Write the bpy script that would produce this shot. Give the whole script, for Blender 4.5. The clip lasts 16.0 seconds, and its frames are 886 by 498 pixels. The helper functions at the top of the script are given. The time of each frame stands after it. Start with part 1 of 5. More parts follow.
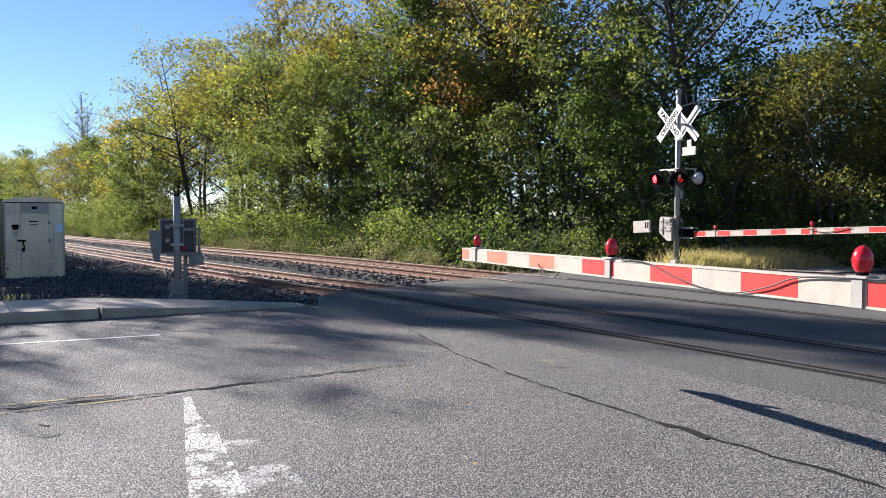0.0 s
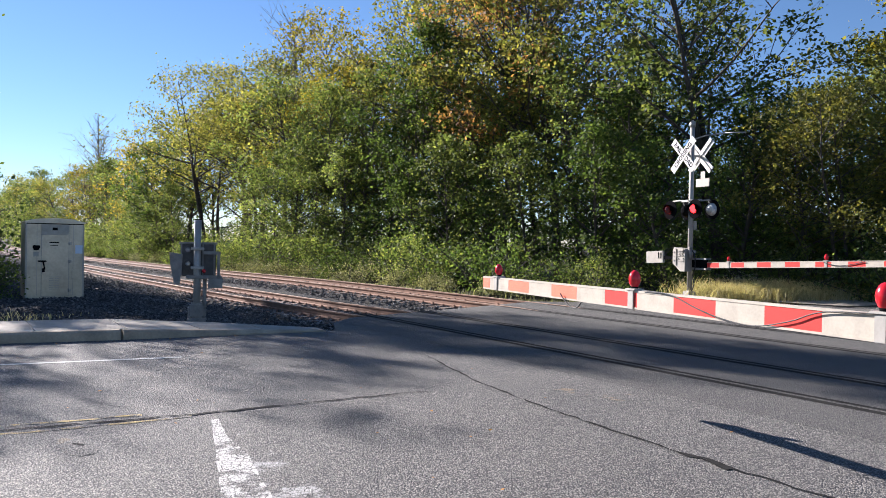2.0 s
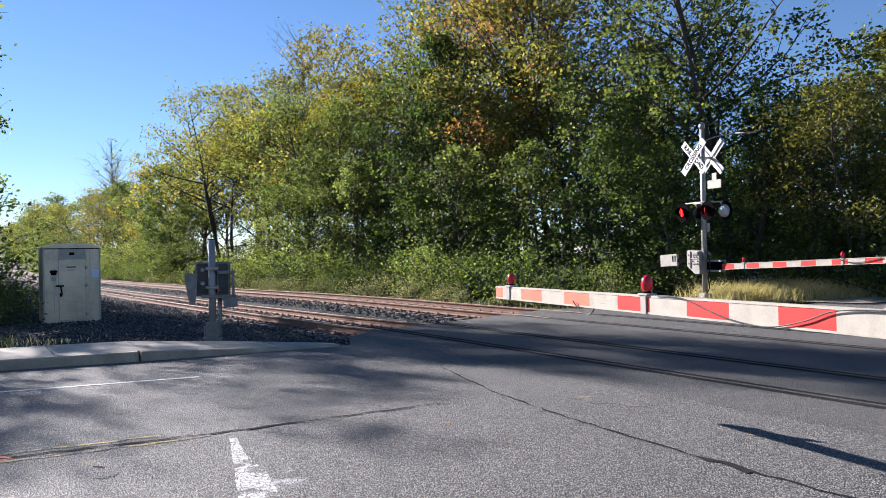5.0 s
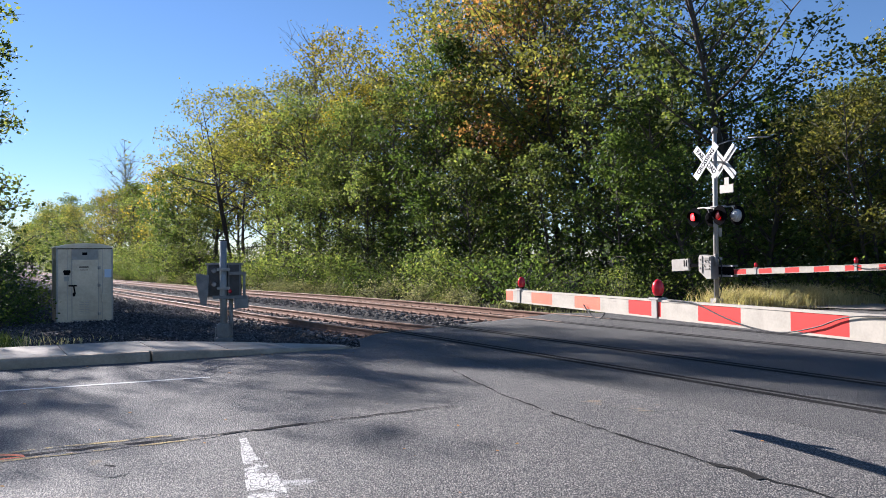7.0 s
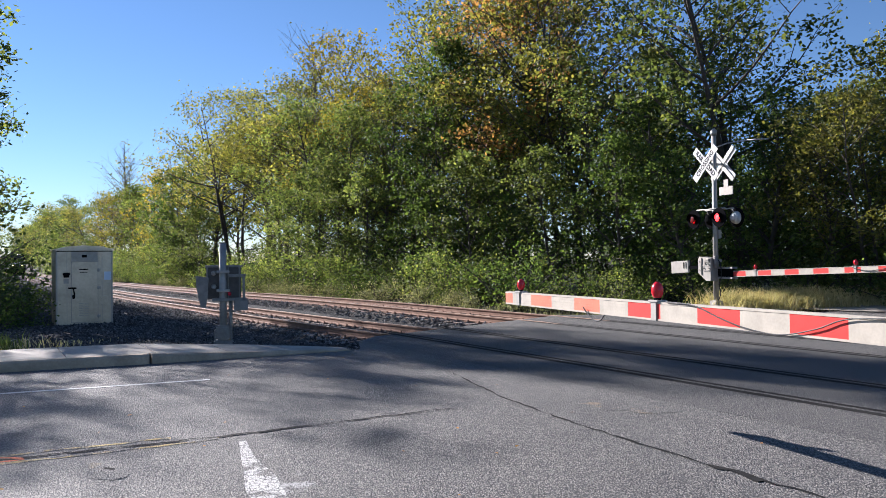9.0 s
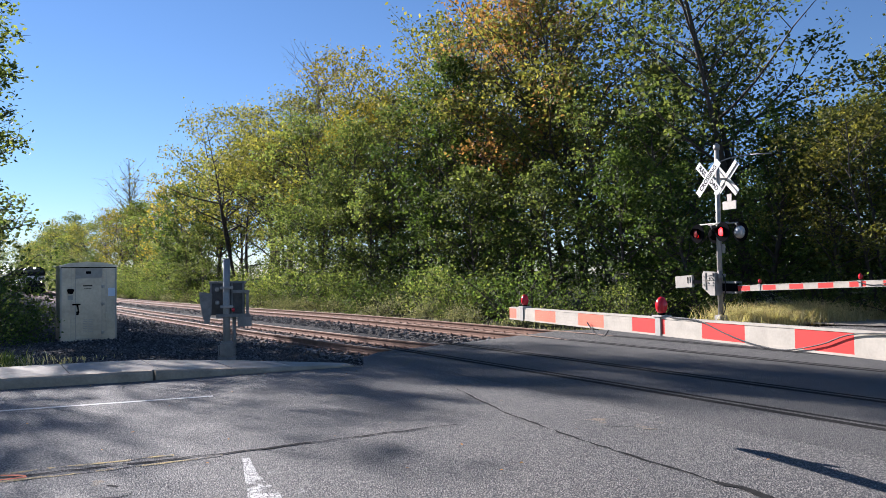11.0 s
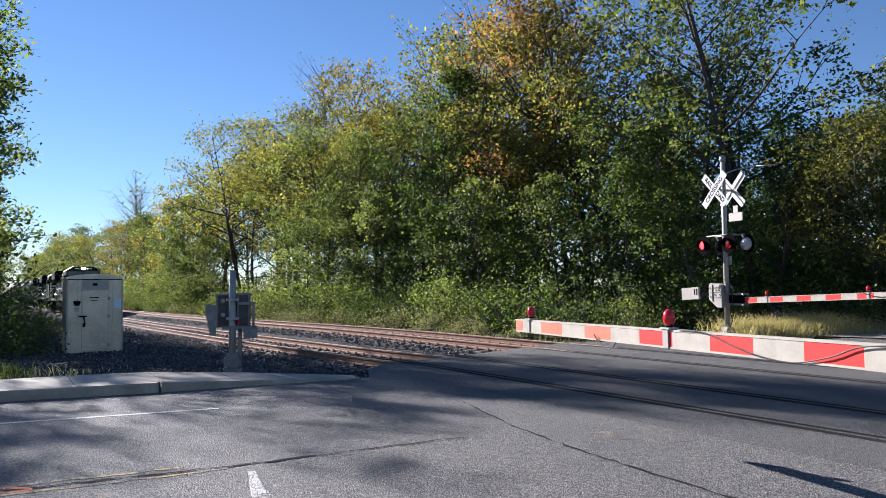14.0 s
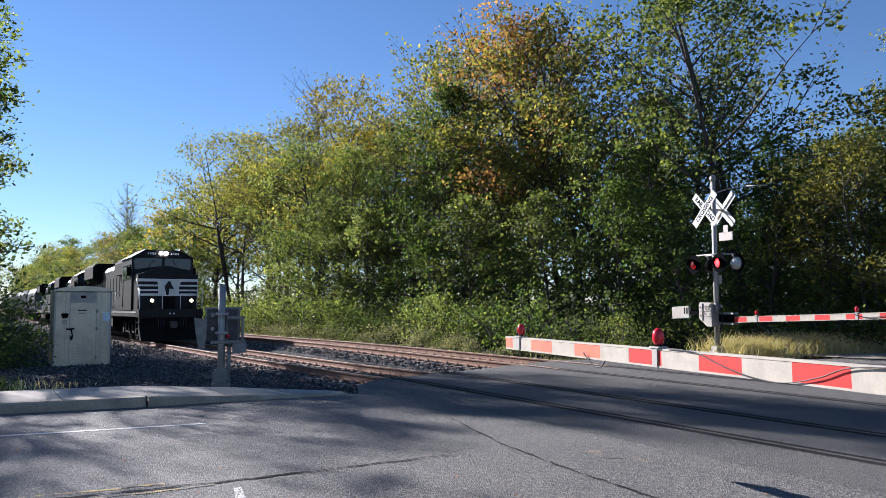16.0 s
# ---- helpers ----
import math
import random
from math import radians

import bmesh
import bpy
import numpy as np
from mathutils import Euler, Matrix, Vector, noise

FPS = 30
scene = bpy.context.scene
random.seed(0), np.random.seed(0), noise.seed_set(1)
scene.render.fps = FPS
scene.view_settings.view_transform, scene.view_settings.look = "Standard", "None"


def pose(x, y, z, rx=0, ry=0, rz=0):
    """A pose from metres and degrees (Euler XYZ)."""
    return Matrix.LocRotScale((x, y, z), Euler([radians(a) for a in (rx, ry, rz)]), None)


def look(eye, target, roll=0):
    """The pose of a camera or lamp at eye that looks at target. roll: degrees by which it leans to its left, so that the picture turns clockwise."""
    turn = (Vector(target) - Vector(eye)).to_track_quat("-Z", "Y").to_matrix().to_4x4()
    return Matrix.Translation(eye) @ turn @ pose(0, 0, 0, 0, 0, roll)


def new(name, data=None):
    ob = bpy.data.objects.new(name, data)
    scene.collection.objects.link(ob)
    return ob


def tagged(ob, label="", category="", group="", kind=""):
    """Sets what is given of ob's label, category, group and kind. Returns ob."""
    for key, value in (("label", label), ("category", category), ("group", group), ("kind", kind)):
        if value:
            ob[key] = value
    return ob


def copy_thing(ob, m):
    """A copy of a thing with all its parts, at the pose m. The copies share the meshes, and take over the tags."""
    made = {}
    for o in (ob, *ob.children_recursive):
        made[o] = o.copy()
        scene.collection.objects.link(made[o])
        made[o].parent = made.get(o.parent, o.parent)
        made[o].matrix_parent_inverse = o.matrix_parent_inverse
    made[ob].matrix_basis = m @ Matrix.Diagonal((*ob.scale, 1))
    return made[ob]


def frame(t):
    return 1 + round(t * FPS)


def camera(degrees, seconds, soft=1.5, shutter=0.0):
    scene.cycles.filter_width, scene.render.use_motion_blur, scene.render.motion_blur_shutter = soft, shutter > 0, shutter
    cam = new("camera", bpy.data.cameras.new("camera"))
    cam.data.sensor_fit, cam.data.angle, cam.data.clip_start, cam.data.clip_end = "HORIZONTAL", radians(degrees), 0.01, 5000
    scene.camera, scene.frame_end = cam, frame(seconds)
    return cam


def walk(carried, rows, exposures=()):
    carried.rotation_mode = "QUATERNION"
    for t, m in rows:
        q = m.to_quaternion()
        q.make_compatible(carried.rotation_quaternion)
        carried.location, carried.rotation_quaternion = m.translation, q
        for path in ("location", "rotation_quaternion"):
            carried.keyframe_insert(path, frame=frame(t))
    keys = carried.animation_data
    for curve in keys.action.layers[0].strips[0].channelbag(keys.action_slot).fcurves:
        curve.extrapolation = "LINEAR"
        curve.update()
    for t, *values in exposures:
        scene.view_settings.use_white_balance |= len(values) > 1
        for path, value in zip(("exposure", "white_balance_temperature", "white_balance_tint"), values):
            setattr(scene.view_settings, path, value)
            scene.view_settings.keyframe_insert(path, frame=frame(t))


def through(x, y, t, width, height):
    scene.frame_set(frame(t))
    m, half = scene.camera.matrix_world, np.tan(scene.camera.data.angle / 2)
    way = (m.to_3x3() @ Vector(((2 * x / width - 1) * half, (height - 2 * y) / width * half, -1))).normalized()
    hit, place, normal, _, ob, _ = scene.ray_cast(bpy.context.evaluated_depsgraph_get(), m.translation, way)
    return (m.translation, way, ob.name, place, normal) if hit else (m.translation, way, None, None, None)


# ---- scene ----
cam = camera(62.0, 16.0, soft=.8)
PATH = [
    (0, (0.142, 0.181, 1.521), (0.232, 2.177, 1.434), 0.1),
    (0.5, (0.077, 0.065, 1.54), (0.172, 2.061, 1.461), 0.1),
    (1, (-0.035, 0.06, 1.543), (0.045, 2.058, 1.483), 0.5),
    (1.5, (-0.03, 0.054, 1.546), (0.041, 2.052, 1.512), 1.0),
    (2, (-0.004, 0.046, 1.544), (0.061, 2.045, 1.528), 1.0),
    (2.5, (0.01, 0.038, 1.546), (0.072, 2.037, 1.532), 0.4),
    (3, (0.016, 0.03, 1.547), (0.078, 2.029, 1.525), -0.2),
    (3.5, (0.015, 0.022, 1.553), (0.07, 2.022, 1.526), -0.5),
    (4, (0.021, 0.03, 1.553), (0.066, 2.03, 1.54), -0.8),
    (6.5, (0.017, 0.023, 1.547), (0.023, 2.023, 1.57), -0.7),
    (7, (0.018, 0.024, 1.548), (0.018, 2.024, 1.57), -0.6),
    (7.5, (0.016, 0.023, 1.554), (0.015, 2.023, 1.574), -0.6),
    (8, (0.022, 0.02, 1.549), (0.022, 2.02, 1.57), -0.6),
    (10.5, (0.015, 0.019, 1.555), (0.015, 2.018, 1.608), -0.7),
    (11, (0.02, 0.018, 1.554), (0.012, 2.017, 1.623), -0.8),
    (11.5, (0.021, 0.019, 1.558), (0.009, 2.017, 1.652), -0.9),
    (12, (0.019, 0.014, 1.567), (0.005, 2.01, 1.683), -1.0),
    (12.5, (0.015, 0.006, 1.569), (-0.002, 2.001, 1.7), -0.9),
    (13, (0.02, 0.016, 1.559), (-0.002, 2.012, 1.69), -0.9),
    (13.5, (0.019, 0.025, 1.556), (-0.006, 2.021, 1.673), -0.8),
    (14, (0.012, 0.024, 1.557), (-0.01, 2.021, 1.658), -0.8),
    (14.5, (0.017, 0.018, 1.56), (0.003, 2.016, 1.655), -0.7),
    (15, (0.018, 0.018, 1.557), (0.012, 2.015, 1.655), -0.6),
    (15.5, (0.017, 0.023, 1.559), (0.017, 2.02, 1.671), -0.6),
    (16, (0.021, 0.022, 1.562), (0.022, 2.017, 1.706), -0.2),
]
walk(cam, [(t, look(eye, target, roll)) for t, eye, target, roll in PATH],
     exposures=[(0, 1.7, 5800, 17), (4, 1.65, 5700, 17), (8, 1.57, 5620, 17), (11, 1.52, 5620, 17), (16, 1.52, 5540, 17)])


# ---- plan: track frame, u along the track (away), n across it ----
TH = radians(32.5)
NX, NY = math.cos(TH), math.sin(TH)


def uv(n, u):
    """World x, y of a place n across and u along the tracks."""
    return n * NX - u * NY, n * NY + u * NX


def nu(x, y):
    return x * NX + y * NY, -x * NY + y * NX


Z1 = ((-400, 0), (11, 0), (18, -.13), (28, -.25), (45, -.42), (70, -.6), (100, -.8), (150, -.85), (900, -.85))
Z2 = ((-400, 0), (14, 0), (26, -.03), (45, -.25), (80, -.53), (110, -.8), (150, -.85), (900, -.85))


def level(table, u):
    for (u0, z0), (u1, z1) in zip(table, table[1:]):
        if u <= u1:
            k = (u - u0) / (u1 - u0)
            return z0 + (z1 - z0) * k
    return table[-1][1]


def gz(x, y):
    """Height of the ground."""
    n, u = nu(x, y)
    k = min(1, max(0, (n - 9.5) / 1.6))
    return level(Z1, u) * (1 - k) + level(Z2, u) * k


N1, N2 = 8.25, 12.35      # centres of the two tracks

# ---- light ----
SUN_AZ, SUN_EL = radians(-48), radians(23.6)
world = bpy.data.worlds.new("sky")
scene.world = world
world.use_nodes = True
wt = world.node_tree
sky = wt.nodes.new("ShaderNodeTexSky")
sky.sky_type = "NISHITA"
sky.sun_disc = False
sky.sun_elevation, sky.sun_rotation = SUN_EL, SUN_AZ
sky.air_density, sky.dust_density, sky.ozone_density = 1.0, 0.0, 4.0
wt.nodes["Background"].inputs[1].default_value = 0.041
wt.links.new(sky.outputs[0], wt.nodes["Background"].inputs[0])
SUN = Vector((math.sin(SUN_AZ) * math.cos(SUN_EL), math.cos(SUN_AZ) * math.cos(SUN_EL), math.sin(SUN_EL)))
lamp = bpy.data.lights.new("sun", "SUN")
lamp.energy, lamp.angle, lamp.color = 5.0, radians(0.6), (1.0, 0.9, 0.76)
sun = new("sun", lamp)
sun.matrix_world = look(SUN * 200, (0, 0, 0))


# ---- materials ----


def nodes_of(name):
    m = bpy.data.materials.new(name)
    m.use_nodes = True
    t = m.node_tree
    return m, t, t.nodes["Principled BSDF"]


def link(t, a, b):
    t.links.new(a, b)


def coords(t, scale=1.0):
    c = t.nodes.new("ShaderNodeNewGeometry")
    v = t.nodes.new("ShaderNodeVectorMath")
    v.operation = "SCALE"
    v.inputs[3].default_value = scale
    link(t, c.outputs["Position"], v.inputs[0])
    return v.outputs[0]


def own_coords(t, scale=1.0):
    c = t.nodes.new("ShaderNodeTexCoord")
    v = t.nodes.new("ShaderNodeVectorMath")
    v.operation = "SCALE"
    v.inputs[3].default_value = scale
    link(t, c.outputs["Object"], v.inputs[0])
    return v.outputs[0]


def noise_tex(t, vec, scale, detail=4, rough=.55):
    n = t.nodes.new("ShaderNodeTexNoise")
    n.inputs["Scale"].default_value, n.inputs["Detail"].default_value, n.inputs["Roughness"].default_value = scale, detail, rough
    link(t, vec, n.inputs["Vector"])
    return n.outputs["Fac"]


def ramp(t, fac, stops):
    r = t.nodes.new("ShaderNodeValToRGB")
    e = r.color_ramp.elements
    while len(e) < len(stops):
        e.new(.5)
    for i, (p, c) in enumerate(stops):
        e[i].position = p
        e[i].color = (*c, 1) if len(c) == 3 else c
    link(t, fac, r.inputs[0])
    return r.outputs[0]


def mix(t, fac, a, b, how="MIX"):
    m = t.nodes.new("ShaderNodeMix")
    m.data_type, m.blend_type = "RGBA", how
    for sock, val in ((m.inputs[0], fac), (m.inputs[6], a), (m.inputs[7], b)):
        if isinstance(val, (int, float)):
            sock.default_value = val
        elif isinstance(val, tuple):
            sock.default_value = (*val, 1)
        else:
            link(t, val, sock)
    return m.outputs[2]


def math_node(t, op, a, b):
    m = t.nodes.new("ShaderNodeMath")
    m.operation = op
    for sock, val in ((m.inputs[0], a), (m.inputs[1], b)):
        if isinstance(val, (int, float)):
            sock.default_value = val
        else:
            link(t, val, sock)
    return m.outputs[0]


def bump(t, fac, strength, dist, bsdf):
    b = t.nodes.new("ShaderNodeBump")
    b.inputs["Strength"].default_value, b.inputs["Distance"].default_value = strength, dist
    link(t, fac, b.inputs["Height"])
    link(t, b.outputs[0], bsdf.inputs["Normal"])


def plain(name, col, rough=.6, metal=0.0, var=.25, scale=6, relief=.1, own=False, spec=.5):
    """A painted or metal surface with soft stains and fine grain."""
    m, t, p = nodes_of(name)
    v = own_coords(t) if own else coords(t)
    a = noise_tex(t, v, scale, 5)
    b = noise_tex(t, v, scale * 9, 3)
    lo = tuple(c * (1 - var) for c in col)
    hi = tuple(min(1, c * (1 + var * .6)) for c in col)
    c1 = ramp(t, a, ((.3, lo), (.7, hi)))
    c2 = mix(t, .25, c1, ramp(t, b, ((.35, lo), (.65, hi))))
    link(t, c2, p.inputs["Base Color"])
    p.inputs["Roughness"].default_value, p.inputs["Metallic"].default_value = rough, metal
    p.inputs["Specular IOR Level"].default_value = spec
    if relief:
        bump(t, b, relief, .01, p)
    return m


def asphalt_colour(t, dark=1.0):
    v = coords(t)
    grit = noise_tex(t, v, 75, 2, .7)
    fleck = t.nodes.new("ShaderNodeTexVoronoi")
    fleck.inputs["Scale"].default_value = 72
    link(t, v, fleck.inputs["Vector"])
    patch = noise_tex(t, v, .5, 5, .6)
    c = ramp(t, patch, ((.3, (.168 * dark, .16 * dark, .147 * dark)), (.7, (.232 * dark, .219 * dark, .198 * dark))))
    coarse = t.nodes.new("ShaderNodeTexVoronoi")
    coarse.inputs["Scale"].default_value = 58
    link(t, v, coarse.inputs["Vector"])
    c = mix(t, 1.0, c, ramp(t, coarse.outputs["Color"], ((.08, (.55, .55, .55)), (.5, (1.0, .99, .97)), (.95, (1.7, 1.67, 1.6)))), "MULTIPLY")
    c = mix(t, ramp(t, grit, ((.5, (0, 0, 0)), (.66, (.75, .75, .75)))), c, (.3 * dark, .284 * dark, .256 * dark))
    c = mix(t, ramp(t, fleck.outputs["Distance"], ((.3, (0, 0, 0)), (.62, (.85, .85, .85)))), c, (.03, .03, .032))
    h = math_node(t, "ADD", grit, fleck.outputs["Distance"])
    return c, h, v


def asphalt(name, dark=1.0):
    m, t, p = nodes_of(name)
    c, h, v = asphalt_colour(t, dark)
    link(t, c, p.inputs["Base Color"])
    p.inputs["Roughness"].default_value = .8
    p.inputs["Specular IOR Level"].default_value = .4
    bump(t, h, .8, .012, p)
    return m


def worn_paint(name, col, cover, crack=True):
    """Old road paint: broken by cracks, with asphalt showing through."""
    m, t, p = nodes_of(name)
    c, h, v = asphalt_colour(t)
    w = noise_tex(t, v, 2.2, 6, .75)
    mask = ramp(t, w, ((cover, (0, 0, 0)), (cover + .07, (1, 1, 1))))
    if crack:
        vor = t.nodes.new("ShaderNodeTexVoronoi")
        vor.feature = "DISTANCE_TO_EDGE"
        vor.inputs["Scale"].default_value = 19
        link(t, v, vor.inputs["Vector"])
        mask = mix(t, 1.0, mask, ramp(t, vor.outputs[0], ((.02, (0, 0, 0)), (.09, (1, 1, 1)))), "MULTIPLY")
    link(t, mix(t, mask, c, col), p.inputs["Base Color"])
    p.inputs["Roughness"].default_value = .8
    p.inputs["Specular IOR Level"].default_value = .4
    bump(t, h, .8, .012, p)
    return m


def gravel_mat(name, lo, hi, scale=22):
    m, t, p = nodes_of(name)
    v = coords(t)
    vor = t.nodes.new("ShaderNodeTexVoronoi")
    vor.inputs["Scale"].default_value = scale
    link(t, v, vor.inputs["Vector"])
    big = noise_tex(t, v, .7, 5)
    c = mix(t, math_node(t, "MULTIPLY", vor.outputs["Color"], 1.0), lo, hi)
    c = mix(t, .5, c, ramp(t, big, ((.35, lo), (.65, hi))))
    # shade of the gaps between stones, put into the colour as near-black
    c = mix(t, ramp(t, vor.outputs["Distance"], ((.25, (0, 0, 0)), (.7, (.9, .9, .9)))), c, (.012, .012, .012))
    link(t, c, p.inputs["Base Color"])
    p.inputs["Roughness"].default_value = .95
    p.inputs["Specular IOR Level"].default_value = .08
    bump(t, vor.outputs["Distance"], 1.0, -.03, p)
    return m


def leaf_mat(name, dark, mid, light, through=.4):
    m, t, p = nodes_of(name)
    g = t.nodes.new("ShaderNodeNewGeometry")
    o = t.nodes.new("ShaderNodeObjectInfo")
    c = ramp(t, g.outputs["Random Per Island"], ((0, dark), (.5, mid), (1, light)))
    k = math_node(t, "MULTIPLY_ADD", o.outputs["Random"], .5)
    k.node.inputs[2].default_value = .75
    c = mix(t, 1.0, c, k, "MULTIPLY")
    clump = noise_tex(t, coords(t), .55, 3)
    c = mix(t, 1.0, c, ramp(t, clump, ((.3, (.62, .66, .6)), (.7, (1.25, 1.2, 1.1)))), "MULTIPLY")
    link(t, c, p.inputs["Base Color"])
    p.inputs["Roughness"].default_value = .65
    p.inputs["Specular IOR Level"].default_value = .2
    tr = t.nodes.new("ShaderNodeBsdfTranslucent")
    link(t, mix(t, 1.0, c, (2.0, 2.0, 1.05), "MULTIPLY"), tr.inputs["Color"])
    ms = t.nodes.new("ShaderNodeMixShader")
    ms.inputs[0].default_value = through
    link(t, p.outputs[0], ms.inputs[1])
    link(t, tr.outputs[0], ms.inputs[2])
    link(t, ms.outputs[0], t.nodes["Material Output"].inputs["Surface"])
    return m


def stone_mat(name, lo, hi):
    m, t, p = nodes_of(name)
    g = t.nodes.new("ShaderNodeNewGeometry")
    link(t, ramp(t, g.outputs["Random Per Island"], ((0, lo), (.7, tuple((a + b) / 2 for a, b in zip(lo, hi))), (1, hi))), p.inputs["Base Color"])
    p.inputs["Roughness"].default_value = .9
    p.inputs["Specular IOR Level"].default_value = .15
    return m


def glow(name, col, strength):
    m, t, p = nodes_of(name)
    p.inputs["Base Color"].default_value = (*col, 1)
    p.inputs["Emission Color"].default_value = (*col, 1)
    p.inputs["Emission Strength"].default_value = strength
    return m


ASPHALT = asphalt("asphalt")
ASPHALT_DARK = asphalt("asphalt_crossing", .74)
ORANGE_PAINT = worn_paint("orange_utility_paint", (.6, .14, .05), .4, False)
STAIN = worn_paint("tan_stain", (.22, .17, .11), .56, False)
WHITE_PAINT = worn_paint("road_paint_white", (.52, .505, .475), .45)
WHITE_THIN = worn_paint("road_paint_faint", (.36, .35, .335), .52)
WHITE_LINE = worn_paint("road_line_white", (.5, .5, .48), .38, False)
YELLOW_LINE = worn_paint("road_line_yellow", (.46, .34, .13), .45, False)
GAP_DARK = plain("crack_and_groove_dark", (.028, .027, .026), .95, 0, .4, 8, .05, False, .08)
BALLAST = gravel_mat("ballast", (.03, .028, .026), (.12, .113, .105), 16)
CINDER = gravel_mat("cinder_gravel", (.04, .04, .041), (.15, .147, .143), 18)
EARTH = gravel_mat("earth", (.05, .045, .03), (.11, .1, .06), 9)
CONCRETE = plain("concrete", (.36, .315, .255), .85, 0, .28, 2.5, .3)
KERB_FACE = plain("kerb_concrete", (.36, .285, .2), .85, 0, .4, 3.5, .4)
STEEL_RUST = plain("rusty_rail", (.22, .13, .09), .75, 0, .35, 4, .2, False, .15)
STEEL_SHINE = plain("rail_head", (.36, .25, .18), .6, 0, .25, 5, .05, False, .2)
TIE = plain("tie_wood", (.16, .105, .075), .85, 0, .4, 5, .4)
GALV = plain("galvanised", (.34, .32, .29), .55, .4, .2, 5, .08)
LOCO_BLACK = plain("glossy_black_paint", (.01, .01, .012), .45, 0, .4, 1.5, .04, True, .22)
LOCO_DULL = plain("sooty_black", (.012, .012, .011), .9, 0, .4, 2, .1, True, .06)
LOCO_WHITE = plain("loco_white", (.75, .74, .7), .4, 0, .12, 2, .03, True)
WINDOW = plain("tinted_window", (.02, .03, .035), .08, 0, .1, 3, 0, True)
WINDSHIELD = plain("windshield_glass", (.02, .035, .05), .12, 0, .1, 3, 0, True)
HOPPER = plain("hopper_grey", (.13, .138, .13), .8, 0, .3, 1.2, .1, True)
LAMP_WHITE = glow("headlight_glow", (1.0, .86, .6), 20)
LAMP_AMBER = glow("ditch_light_glow", (1.0, .72, .3), 8)
WHEEL_STEEL = plain("wheel_steel", (.09, .075, .065), .55, .6, .3, 5, .1, True)
GREY_PAINT = plain("grey_paint", (.31, .285, .25), .5, .2, .22, 5, .08)
ALU = plain("brushed_aluminium", (.49, .42, .325), .38, .7, .28, 1.6, .05)
ALU_DARK = plain("dull_aluminium", (.33, .31, .28), .5, .5, .2, 3, .05)
BOARD_WHITE = plain("boom_white", (.44, .395, .325), .65, 0, .2, 7, .05, False, .25)
BOARD_RED = plain("boom_red", (.62, .03, .02), .45, 0, .15, 7, .05)
BOARD_ORANGE = plain("boom_faded_red", (.75, .17, .09), .5, 0, .15, 7, .05)
SIGN_WHITE = plain("sign_white", (.56, .55, .52), .55, 0, .08, 5, .02, False, .25)
BLACK = plain("black_paint", (.008, .008, .009), .85, 0, .35, 5, .05, False, .0)
RUBBER = plain("black_cable", (.02, .02, .02), .6, 0, .2, 9, 0)
RED_LENS = plain("red_lens", (.5, .012, .02), .18, 0, .1, 9, 0)
RED_DARK = plain("unlit_red_lens", (.16, .012, .012), .25, 0, .1, 9, 0)
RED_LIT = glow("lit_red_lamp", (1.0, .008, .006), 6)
PAPER = plain("notice_paper", (.62, .68, .74), .6, 0, .05, 5, 0)
STONE = stone_mat("ballast_stone", (.045, .043, .04), (.3, .28, .26))
STONE_DARK = stone_mat("dark_stone", (.03, .03, .031), (.2, .195, .19))
POST_DARK = plain("sooty_grey", (.095, .086, .078), .65, .2, .4, 8, .2)
POST_GREY = plain("weathered_grey", (.22, .205, .185), .6, .3, .35, 7, .15)
BARK = plain("bark", (.075, .06, .048), .9, 0, .4, 3, .5)
BARK_PALE = plain("pale_bark", (.2, .17, .14), .9, 0, .3, 3, .4)

L_GREEN = leaf_mat("leaves_green", (.05, .076, .028), (.108, .14, .048), (.19, .21, .072), .42)
L_DARK = leaf_mat("leaves_dark_green", (.032, .058, .018), (.066, .102, .03), (.115, .155, .045), .42)
L_LIME = leaf_mat("leaves_yellow_green", (.07, .08, .024), (.142, .145, .042), (.25, .225, .062), .42)
L_GOLD = leaf_mat("leaves_golden", (.13, .125, .025), (.25, .21, .035), (.4, .3, .045), .42)
L_RUST = leaf_mat("leaves_rusty", (.16, .1, .045), (.3, .155, .07), (.42, .22, .1), .42)
L_WEED = leaf_mat("weeds", (.09, .098, .055), (.17, .175, .105), (.28, .27, .18), .3)
L_FLOWER = leaf_mat("pale_flowers", (.4, .4, .33), (.55, .55, .47), (.7, .7, .62), .3)
L_STRAW = leaf_mat("dry_grass", (.4, .33, .18), (.6, .51, .32), (.76, .67, .47), .3)

# ---- mesh helpers ----


def part(name, bm, mat, parent=None, label="", smooth=False):
    me = bpy.data.meshes.new(name)
    bm.normal_update()
    bm.to_mesh(me)
    bm.free()
    for m in (mat if isinstance(mat, (list, tuple)) else (mat,)):
        me.materials.append(m)
    if smooth:
        me.polygons.foreach_set("use_smooth", [True] * len(me.polygons))
    ob = new(name, me)
    if parent:
        ob.parent = parent
    if label:
        tagged(ob, label)
    return ob


def thing(name, label, category, group="", kind="", at=None):
    return_ob = tagged(new(name), label, category, group, kind)
    if at is not None:
        return_ob.matrix_basis = at
    return return_ob


